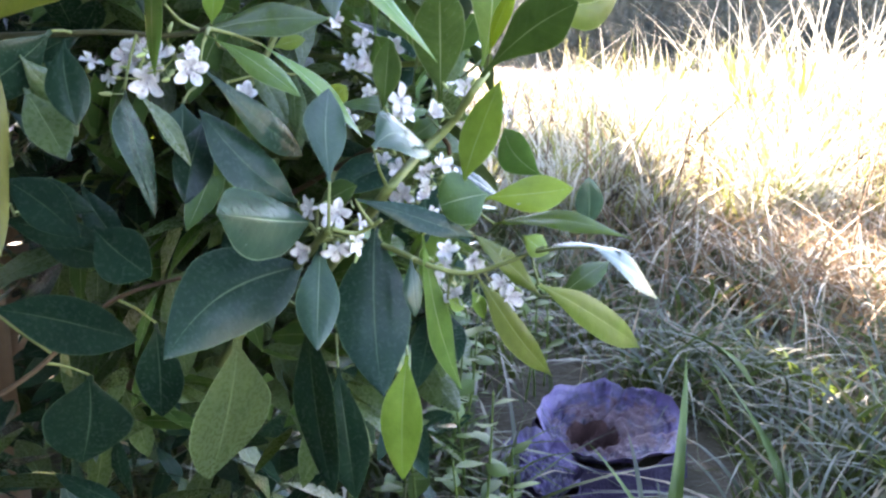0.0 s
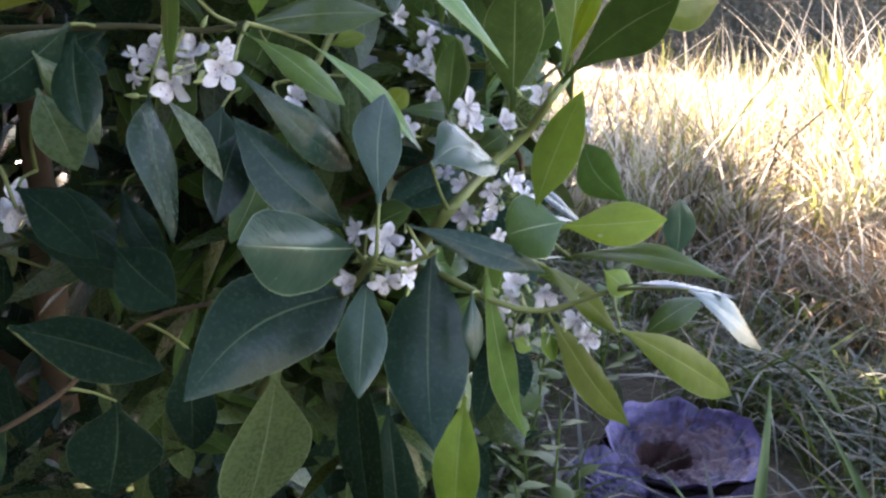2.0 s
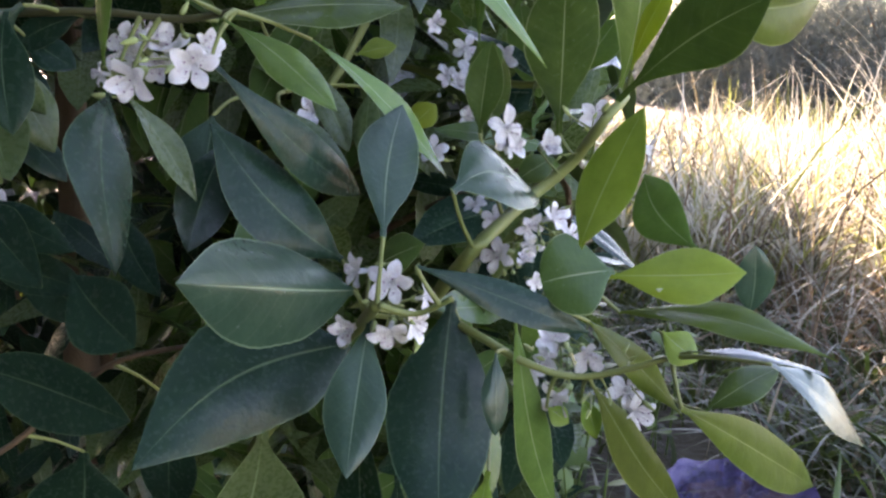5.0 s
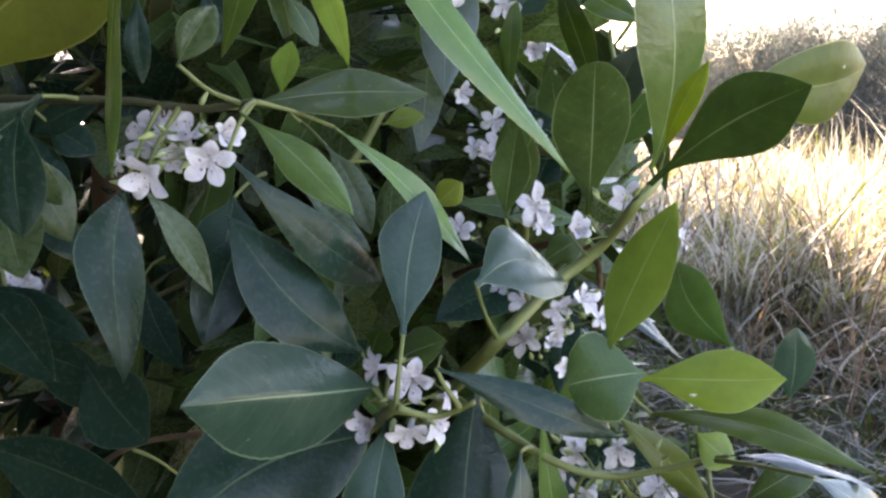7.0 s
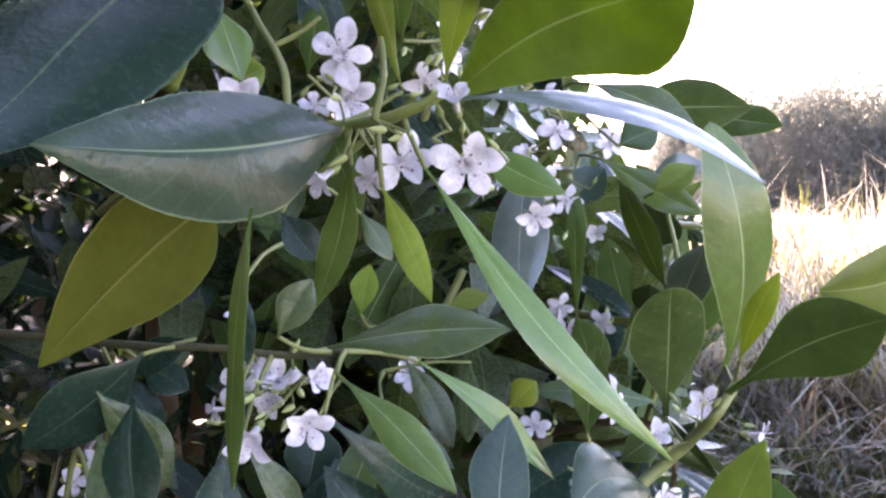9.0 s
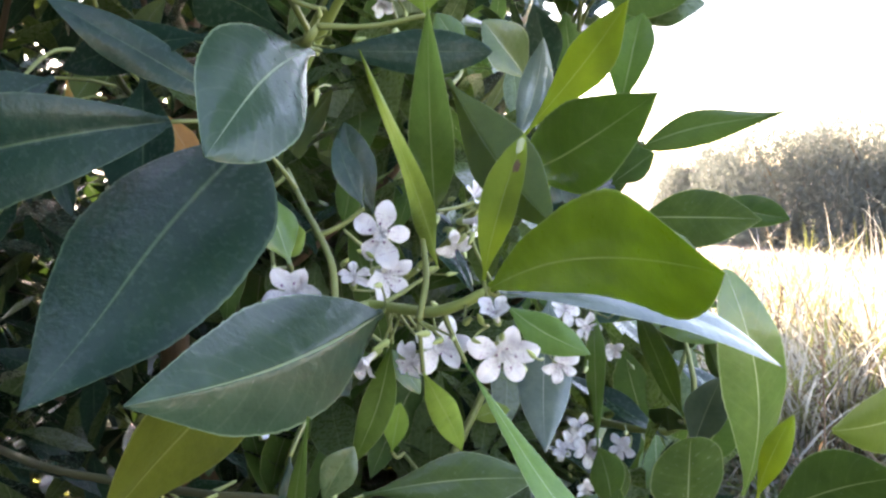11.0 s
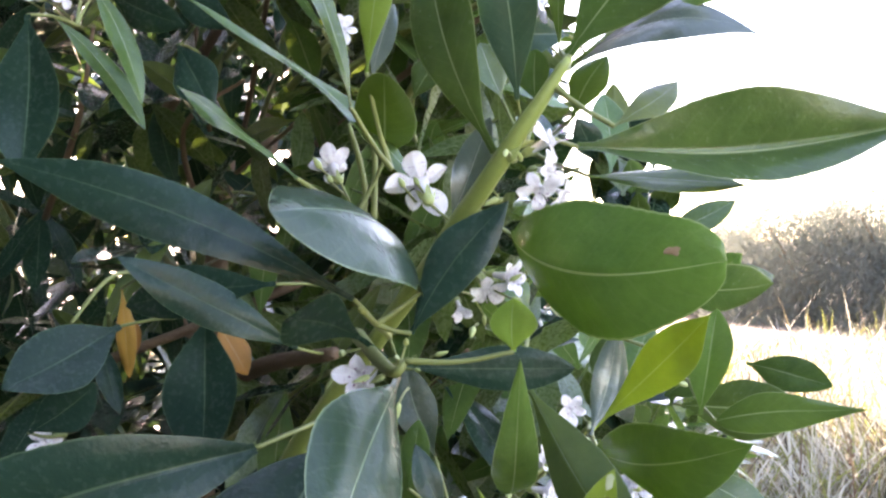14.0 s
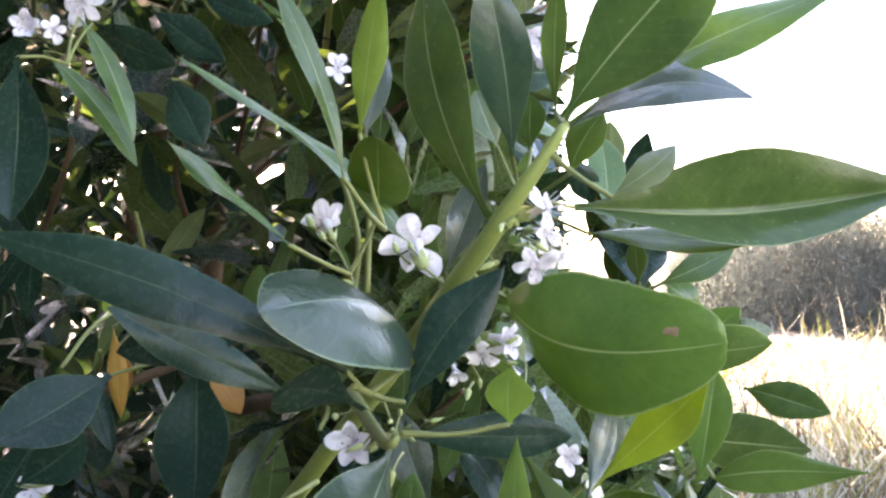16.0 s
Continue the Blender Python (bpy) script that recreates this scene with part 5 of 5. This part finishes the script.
leaf(shrub, (-0.078, 0.610, 1.210), (-0.077, 0.588, 1.227), 0.014, -150, "green", bend=0.059)
leaf(shrub, (-0.077, 0.627, 1.087), (-0.085, 0.659, 1.077), 0.019, -134, "mature", bend=0.051)
leaf(shrub, (-0.079, 0.696, 1.066), (-0.085, 0.660, 1.089), 0.021, -126, "green", bend=0.064)
leaf(shrub, (-0.093, 0.682, 1.094), (-0.083, 0.684, 1.084), 0.021, 50, "green", bend=0.063)
leaf(shrub, (-0.064, 0.713, 1.087), (-0.063, 0.690, 1.086), 0.023, 8, "mature", bend=0.043)
leaf(shrub, (-0.086, 0.660, 1.100), (-0.071, 0.691, 1.136), 0.022, 16, "green", bend=0.044)
leaf(shrub, (-0.086, 0.623, 1.070), (-0.068, 0.686, 1.049), 0.014, 100, "mature", bend=0.027)
leaf(shrub, (-0.097, 0.634, 1.100), (-0.090, 0.661, 1.134), 0.021, 3, "green", bend=0.058)
leaf(shrub, (-0.081, 0.637, 1.073), (-0.091, 0.670, 1.076), 0.020, -30, "mature", bend=0.062)
leaf(shrub, (-0.082, 0.719, 1.064), (-0.084, 0.696, 1.092), 0.019, -124, "deep", bend=0.041)
leaf(shrub, (-0.059, 0.667, 1.090), (-0.046, 0.685, 1.124), 0.023, 3, "green", bend=0.051)
leaf(shrub, (-0.062, 0.655, 1.098), (-0.038, 0.651, 1.116), 0.025, 54, "green", bend=0.052)
leaf(shrub, (-0.083, 0.648, 1.073), (-0.093, 0.647, 1.104), 0.021, -62, "mature", bend=0.053)
leaf(shrub, (-0.100, 0.689, 1.057), (-0.105, 0.653, 1.060), 0.021, -49, "green", bend=0.028)
leaf(shrub, (-0.082, 0.661, 1.090), (-0.056, 0.693, 1.105), 0.020, 25, "mature", bend=0.055)
grown_leaf(shrub, (-0.083, 0.560, 1.045), (-0.078, 0.520, 0.982), 0.026, 8, "pale", bend=0.04, sway=0.02, belly=0.5, fold=0.2, end=1)
grown_leaf(shrub, (-0.080, 0.463, 0.884), (-0.057, 0.453, 0.900), 0.019, 60, "green", bend=0.050, sway=-0.017, belly=0.52, fold=0.2, end=1)

# open flowers: place, facing, diameter
flower(shrub, (-0.067, 0.446, 0.886), (0.12, -0.99, -0.00), 0.0163)
flower(shrub, (-0.082, 0.449, 0.888), (-0.72, -0.69, 0.08), 0.0122)
flower(shrub, (-0.086, 0.457, 0.862), (-0.32, -0.95, -0.02), 0.0149)
flower(shrub, (-0.067, 0.446, 0.866), (0.11, -0.89, -0.45), 0.0142)
flower(shrub, (-0.058, 0.449, 0.870), (0.83, -0.56, -0.01), 0.0130)
flower(shrub, (-0.055, 0.452, 0.880), (0.94, -0.20, 0.27), 0.0103)
flower(shrub, (-0.043, 0.545, 0.892), (-0.18, -0.83, 0.52), 0.0131)
flower(shrub, (-0.053, 0.545, 0.898), (-0.32, -0.67, 0.67), 0.0111)
flower(shrub, (-0.027, 0.548, 0.889), (0.43, -0.88, -0.19), 0.0136)
flower(shrub, (-0.016, 0.551, 0.894), (0.78, -0.45, 0.43), 0.0151)
flower(shrub, (-0.025, 0.546, 0.880), (0.31, -0.76, -0.56), 0.0106)
flower(shrub, (-0.040, 0.541, 0.875), (-0.42, -0.87, 0.28), 0.0166)
flower(shrub, (-0.028, 0.543, 0.874), (0.40, -0.58, 0.71), 0.0111)
flower(shrub, (-0.021, 0.542, 0.864), (0.54, -0.84, 0.02), 0.0090)
flower(shrub, (-0.007, 0.551, 0.886), (0.57, -0.68, 0.45), 0.0101)
flower(shrub, (-0.010, 0.505, 0.850), (-0.12, -0.74, 0.66), 0.0128)
flower(shrub, (-0.011, 0.503, 0.842), (-0.21, -0.97, -0.12), 0.0105)
flower(shrub, (0.006, 0.507, 0.844), (0.33, -0.94, -0.10), 0.0151)
flower(shrub, (-0.016, 0.500, 0.835), (-0.28, -0.87, 0.40), 0.0087)
flower(shrub, (-0.005, 0.500, 0.824), (-0.47, -0.78, -0.42), 0.0170)
flower(shrub, (0.024, 0.507, 0.830), (0.26, -0.78, 0.57), 0.0142)
flower(shrub, (0.029, 0.506, 0.821), (0.61, -0.79, -0.07), 0.0179)
flower(shrub, (-0.174, 0.451, 0.963), (-0.28, -0.87, 0.40), 0.0170)
flower(shrub, (-0.168, 0.454, 0.969), (0.11, -0.68, 0.72), 0.0160)
flower(shrub, (-0.152, 0.418, 0.955), (0.02, -0.95, -0.31), 0.0159)
flower(shrub, (-0.159, 0.455, 0.965), (0.23, -0.75, 0.62), 0.0170)
flower(shrub, (-0.132, 0.422, 0.961), (0.42, -0.91, -0.06), 0.0159)
flower(shrub, (-0.145, 0.458, 0.966), (0.85, -0.43, 0.31), 0.0140)
flower(shrub, (-0.161, 0.453, 0.958), (0.11, -0.97, -0.22), 0.0145)
flower(shrub, (-0.182, 0.447, 0.954), (-0.68, -0.73, 0.10), 0.0096)
flower(shrub, (-0.001, 0.545, 0.942), (0.09, -0.97, 0.24), 0.0157)
flower(shrub, (0.024, 0.547, 0.929), (0.97, -0.25, 0.05), 0.0143)
flower(shrub, (-0.043, 0.593, 0.921), (0.83, -0.54, 0.10), 0.0155)
flower(shrub, (-0.083, 0.617, 0.952), (0.40, -0.88, 0.25), 0.0111)
flower(shrub, (-0.070, 0.615, 0.931), (0.42, -0.91, -0.06), 0.0117)
flower(shrub, (-0.126, 0.440, 1.084), (0.22, -0.97, 0.12), 0.0208)
flower(shrub, (-0.125, 0.443, 1.069), (0.74, -0.68, -0.05), 0.0173)
flower(shrub, (-0.147, 0.411, 1.066), (0.22, -0.96, 0.17), 0.0202)
flower(shrub, (-0.140, 0.449, 1.068), (0.26, -0.55, 0.80), 0.0119)
flower(shrub, (-0.105, 0.499, 1.096), (0.70, -0.36, 0.62), 0.0119)
flower(shrub, (-0.103, 0.491, 1.086), (0.94, -0.34, 0.04), 0.0144)
flower(shrub, (-0.108, 0.476, 1.077), (0.39, -0.60, -0.70), 0.0143)
flower(shrub, (-0.076, 0.413, 1.049), (0.36, -0.93, -0.03), 0.0187)
flower(shrub, (-0.098, 0.419, 1.049), (0.65, -0.74, 0.17), 0.0184)
flower(shrub, (-0.108, 0.416, 1.044), (-0.46, -0.84, -0.29), 0.0131)
flower(shrub, (-0.073, 0.386, 1.067), (-0.02, -0.73, 0.68), 0.0097)
flower(shrub, (-0.122, 0.412, 1.044), (-0.47, -0.75, -0.48), 0.0120)
flower(shrub, (-0.135, 0.427, 1.206), (-0.44, 0.71, 0.55), 0.0203)
flower(shrub, (-0.176, 0.447, 1.214), (-0.55, 0.58, 0.60), 0.0155)
flower(shrub, (-0.153, 0.417, 1.141), (0.08, -0.99, 0.10), 0.0162)
flower(shrub, (-0.089, 0.418, 1.218), (0.90, -0.07, 0.42), 0.0156)
flower(shrub, (-0.093, 0.439, 1.210), (0.91, -0.41, -0.11), 0.0129)
flower(shrub, (-0.087, 0.384, 1.200), (0.32, -0.69, -0.65), 0.0118)
flower(shrub, (-0.088, 0.441, 1.202), (0.86, -0.29, -0.42), 0.0105)
flower(shrub, (-0.107, 0.437, 1.174), (0.91, -0.41, -0.11), 0.0138)
flower(shrub, (-0.114, 0.435, 1.169), (0.50, -0.60, -0.62), 0.0122)
flower(shrub, (-0.123, 0.433, 1.163), (0.41, -0.65, -0.64), 0.0086)
flower(shrub, (-0.101, 0.548, 1.108), (0.38, -0.93, -0.01), 0.0143)
flower(shrub, (-0.224, 0.573, 1.299), (0.47, -0.86, 0.21), 0.0140)
flower(shrub, (-0.414, 0.566, 1.332), (0.39, -0.92, -0.01), 0.0208)
flower(shrub, (-0.397, 0.568, 1.330), (0.82, -0.53, -0.22), 0.0147)
flower(shrub, (-0.379, 0.569, 1.344), (0.27, -0.91, -0.32), 0.0238)
flower(shrub, (-0.351, 0.497, 1.089), (0.38, -0.90, 0.21), 0.0156)
flower(shrub, (-0.310, 0.549, 0.867), (0.18, -0.65, 0.74), 0.0239)
flower(shrub, (-0.308, 0.546, 0.856), (-0.20, -0.98, 0.02), 0.0205)
flower(shrub, (-0.080, 0.598, 1.034), (0.44, -0.85, 0.29), 0.0157)
flower(shrub, (-0.070, 0.602, 1.024), (0.55, -0.80, -0.25), 0.0147)
flower(shrub, (-0.075, 0.600, 1.059), (0.42, -0.82, 0.39), 0.0167)
flower(shrub, (-0.082, 0.652, 0.945), (0.42, -0.82, 0.39), 0.0156)
flower(shrub, (-0.043, 0.574, 0.931), (0.72, -0.67, 0.18), 0.0191)
flower(shrub, (-0.151, 0.594, 0.930), (0.22, -0.89, 0.39), 0.0170)
flower(shrub, (-0.069, 0.611, 0.954), (0.34, -0.90, 0.28), 0.0151)
flower(shrub, (-0.045, 0.593, 0.923), (0.79, -0.62, -0.01), 0.0161)
flower(shrub, (-0.265, 0.621, 0.949), (0.53, -0.18, 0.83), 0.0162)
flower(shrub, (-0.405, 0.642, 0.820), (0.97, -0.26, 0.03), 0.0202)
flower(shrub, (-0.398, 0.658, 0.830), (0.78, -0.49, 0.39), 0.0202)
flower(shrub, (-0.115, 0.524, 1.297), (0.55, -0.62, -0.56), 0.0160)
flower(shrub, (-0.111, 0.526, 1.290), (-0.53, -0.48, -0.70), 0.0134)
flower(shrub, (-0.076, 0.561, 1.073), (-0.55, -0.63, 0.54), 0.0144)
flower(shrub, (-0.070, 0.506, 1.025), (0.29, -0.88, -0.39), 0.0143)
flower(shrub, (-0.058, 0.540, 1.131), (-0.44, -0.86, 0.26), 0.0134)
flower(shrub, (-0.097, 0.642, 1.047), (0.44, -0.78, 0.44), 0.0136)
flower(shrub, (-0.053, 0.655, 1.052), (0.46, -0.85, 0.26), 0.0158)
flower(shrub, (-0.059, 0.647, 1.003), (0.11, -0.99, -0.11), 0.0134)
flower(shrub, (-0.073, 0.614, 0.967), (0.31, -0.94, -0.15), 0.0134)
flower(shrub, (-0.095, 0.633, 0.979), (0.69, -0.71, -0.12), 0.0134)
flower(shrub, (-0.050, 0.595, 0.963), (-0.45, -0.89, 0.07), 0.0134)
flower(shrub, (-0.021, 0.539, 0.928), (0.50, -0.83, 0.23), 0.0134)
flower(shrub, (-0.077, 0.558, 0.920), (-0.02, -0.99, 0.13), 0.0134)
flower(shrub, (-0.124, 0.804, 0.942), (0.76, -0.61, -0.21), 0.0150)
flower(shrub, (-0.129, 0.800, 0.929), (0.35, -0.51, 0.79), 0.0140)
flower(shrub, (-0.106, 0.801, 0.917), (-0.02, -0.92, 0.39), 0.0180)
flower(shrub, (-0.179, 0.709, 0.897), (0.55, -0.81, 0.17), 0.0134)
flower(shrub, (-0.112, 0.800, 0.963), (-0.45, -0.86, 0.25), 0.0167)


# green buds and calyces on thin stalks, crowded round the leaf whorls
bud_rng = random.Random(31)
for node, count, wide in (((-0.073, 0.458, 0.876), 12, 0.014), ((-0.022, 0.549, 0.893), 9, 0.02), ((-0.005, 0.535, 0.935), 8, 0.016), ((0.016, 0.495, 0.842), 10, 0.018), ((-0.158, 0.450, 0.963), 3, 0.016), ((-0.118, 0.436, 1.068), 10, 0.016), ((-0.088, 0.400, 1.058), 8, 0.012), ((-0.092, 0.455, 1.092), 8, 0.014), ((-0.137, 0.414, 1.146), 14, 0.014), ((-0.115, 0.432, 1.168), 9, 0.013), ((-0.097, 0.425, 1.205), 10, 0.014), ((-0.150, 0.440, 1.185), 7, 0.014), ((-0.062, 0.590, 1.02), 8, 0.025)):
    for _ in range(count * 2 // 3):
        d = Vector((bud_rng.gauss(0.1, 0.7), bud_rng.gauss(-0.5, 0.6), bud_rng.gauss(0.0, 0.7))).normalized()
        bud(shrub, Vector(node) + d * wide * bud_rng.uniform(0.5, 1.1), d, bud_rng.uniform(0.003, 0.0052))


# ---- the body of the shrub: limbs and inner foliage ----
def edge_x(y, z):
    """How far the foliage reaches towards +x."""
    low = 0.02 + 0.01 * y
    high = -0.05 - 0.13 * (y - 0.15)
    k = min(1, max(0, (z - 0.98) / 0.14))
    return low * (1 - k) + high * k


limbs = [
    [(-0.75, 1.25, -0.05), (-0.74, 1.25, 0.4), (-0.7, 1.2, 0.9), (-0.6, 1.1, 1.3)],
    [(-0.72, 1.2, 0.1), (-0.5, 1.05, 0.4), (-0.3, 0.85, 0.65), (-0.2, 0.7, 0.8)],
    [(-0.78, 1.3, 0.1), (-1.2, 1.6, 0.6), (-1.6, 1.8, 1.1), (-1.8, 1.9, 1.7)],
    [(-0.78, 1.3, 0.1), (-0.9, 1.7, 0.8), (-0.95, 1.9, 1.5), (-0.9, 2.0, 2.2)],
    [(-0.7, 1.2, 0.9), (-0.5, 0.9, 1.02), (-0.33, 0.66, 1.1), (-0.22, 0.55, 1.13)],
    [(-0.7, 1.25, 0.95), (-0.62, 0.95, 1.22), (-0.4, 0.75, 1.36)],
]
for k, p in enumerate(limbs):
    n = len(p)
    r0 = (0.035, 0.02, 0.028, 0.03, 0.011, 0.012)[k]
    tube(p, [r0 * (1 - 0.7 * i / (n - 1)) for i in range(n)], 10, "limb", BARK, shrub)
fill = random.Random(77)
slim = []
for k in range(75):
    y, z = 0.62 + 0.5 * fill.random() ** 1.4, fill.uniform(0.6, 1.5)
    x = edge_x(y, z) - 0.03 - fill.random() ** 1.6 * 0.8
    d = Vector((fill.gauss(0.2, 0.5), fill.gauss(-0.5, 0.5), fill.gauss(0.4, 0.4))).normalized()
    p = Vector((x, y, z))
    tube([p + Vector((-fill.uniform(0.06, 0.2), fill.uniform(0.06, 0.2), -fill.uniform(0.03, 0.12))), p - d * 0.04, p + d * 0.03], [0.003, 0.0022, 0.0012], 6, "twig", BARK if fill.random() < 0.2 else STEM, shrub)
    slim.append((p, d))


def whorl(p, d, n, size, out):
    """Leaves round a twig end."""
    side = d.cross(Vector((0.31, 0.2, 0.9))).normalized()
    for j in range(n):
        a = j * 2.4 + fill.uniform(-0.4, 0.4)
        r = Matrix.Rotation(a, 3, d) @ side
        way = (r * fill.uniform(0.6, 1.1) + d * fill.uniform(0.0, 0.9) + Vector((0, 0, -0.25))).normalized()
        b = p - d * fill.uniform(0.0, 0.05)
        ln = size * fill.uniform(0.7, 1.2)
        out.append((b, b + way * ln, ln * fill.uniform(0.26, 0.40), fill.gauss(0, 25)))


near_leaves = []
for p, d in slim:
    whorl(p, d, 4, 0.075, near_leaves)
# Below 0.95 m only the darkest skin: the shade there is put into the colour.
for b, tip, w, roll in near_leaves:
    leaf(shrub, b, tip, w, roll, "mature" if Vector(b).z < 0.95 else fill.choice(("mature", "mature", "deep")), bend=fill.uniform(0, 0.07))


def foliage(name, count, box, size, mats, label, keep):
    """Countless leaves of the inner crown in one mesh."""
    verts, faces, idx, uvs = [], [], [], []
    made = 0
    pats = [leaf_geometry(1.0, 0.34, 0.05, 0.25, 0.0, 0.5, 0.0, nl=6, nw=2, thick=0.004, seed=300 + q) for q in range(4)]
    while made < count:
        p = Vector([fill.uniform(a, b) for a, b in box])
        if not keep(p):
            continue
        out = []
        d = Vector((fill.gauss(0, 1), fill.gauss(0, 1), fill.gauss(0.4, 0.8))).normalized()
        whorl(p, d, 8, size, out)
        for b, tip, w, roll in out:
            v, f, i, u = pats[fill.randrange(4)]
            m = leaf_frame(b, tip, roll) @ Matrix.Scale((tip - b).length, 4)
            n0, mi = len(verts), fill.randrange(len(mats))
            verts.extend((m @ Vector(q)) - shrub.location for q in v[: len(v) // 2])
            uvs.extend(u[: len(v) // 2])
            for q in f:
                if max(q) < len(v) // 2:
                    faces.append(tuple(n0 + e for e in q))
                    idx.append(mi)
        made += 8
    return tagged(data_ob(name, verts, faces, mats, shrub, idx, uvs), label, kind="stuff")


# Inner leaves take mostly the darkest skin, which deepens the shade inside by colour.
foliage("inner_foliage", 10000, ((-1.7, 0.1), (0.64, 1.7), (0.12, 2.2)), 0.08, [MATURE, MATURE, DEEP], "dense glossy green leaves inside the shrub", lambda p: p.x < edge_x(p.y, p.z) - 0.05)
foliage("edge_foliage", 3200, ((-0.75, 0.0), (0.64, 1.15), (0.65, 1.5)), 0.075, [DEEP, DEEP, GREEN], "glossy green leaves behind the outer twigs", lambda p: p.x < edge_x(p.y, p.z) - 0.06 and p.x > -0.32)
# The wing behind the camera is added unseen, to keep sky light off the leaves.
foliage("crown_foliage", 44000, ((-3.6, 0.8), (-2.8, 7.5), (0.3, 3.8)), 0.17, [MATURE], "dense green foliage of the tall crown, with an added unseen wing behind the camera blocking sky light", lambda p: (p.x < edge_x(max(0.15, p.y), 1.2) - 0.12 - 0.05 * max(0, p.z - 2.2) or (p.y < -0.75 and p.x < 0.5 + 0.2 * noise.noise(p * 1.7))) and ((p - Vector((-2.0, 4.0, 0.8))).length < 4.2 + noise.noise(p * 1.3) or p.y < 1.0) and not (p.y < 1.3 and p.y > -0.75 - 0.35 * max(0, p.x) + 0.15 * noise.noise(p * 2) and p.x > (-0.4 if p.y > 0.0 else -0.27) - 1.05 * max(0, p.y - 0.05) + 0.1 * noise.noise(p * 2)) and p.x > -3.3 + 0.7 * noise.noise(p) and p.y > -2.3 + 0.8 * noise.noise(p * 1.1) and (p.x > -0.1 - 0.55 * p.y or p.y < 1.2 or p.y > 4.5 or not 0.7 < p.z < 1.9 or noise.noise(p * 2.6) < -0.12) and p.z < (3.2 if p.y < 0.8 else 2.4) + 0.6 * noise.noise(p * 1.2))


# ---- small blemishes on single leaves ----
def blemish(on, s, a, size, mat, seed):
    """A thin uneven fleck lying on a leaf, s along it and a across it."""
    rs = random.Random(seed)
    me = on.data
    n = len(me.vertices) // 2
    length = max(v.co.y for v in me.vertices)
    wide = max(v.co.x for v in me.vertices)
    c = min((me.vertices[k] for k in range(n)), key=lambda v: (v.co.y / length - s) ** 2 + (v.co.x / wide - a) ** 2)
    up = c.normal.copy()
    t = up.cross(Vector((1, 0, 0))).normalized()
    b = up.cross(t)
    verts, faces = [c.co + up * 0.0006], []
    for k in range(12):
        r = size * rs.uniform(0.6, 1.2)
        g = k / 12 * math.tau
        verts.append(c.co + up * 0.0003 + (t * math.cos(g) + b * math.sin(g) * 0.6) * r)
    for k in range(12):
        faces.append((0, 1 + k, 1 + (k + 1) % 12))
    ob = data_ob("blemish", verts, faces, [mat], on)
    return tagged(ob, "small brown dead patch")


SCAR = plain_mat("leaf_scar", (0.26, 0.16, 0.09), (0.40, 0.27, 0.17), 300, 0.7, 0.3, 0.0005, random_by="object")
FLECK = plain_mat("leaf_fleck", (0.50, 0.56, 0.30), (0.62, 0.66, 0.42), 300, 0.6, 0.3, 0.0005, random_by="object")
blemish(round_leaf, 0.86, -0.16, 0.0024, SCAR, 1)
blemish(yellow_leaf, 0.42, 0.45, 0.0012, FLECK, 2)
blemish(edge_leaf, 0.6, -0.2, 0.0014, FLECK, 3)
blemish(curled_leaf, 0.93, 0.0, 0.0028, FLECK, 4)
blemish(curled_leaf, 0.82, 0.3, 0.0022, SCAR, 5)
blemish(olive_leaf, 0.12, 0.25, 0.0022, SCAR, 6)
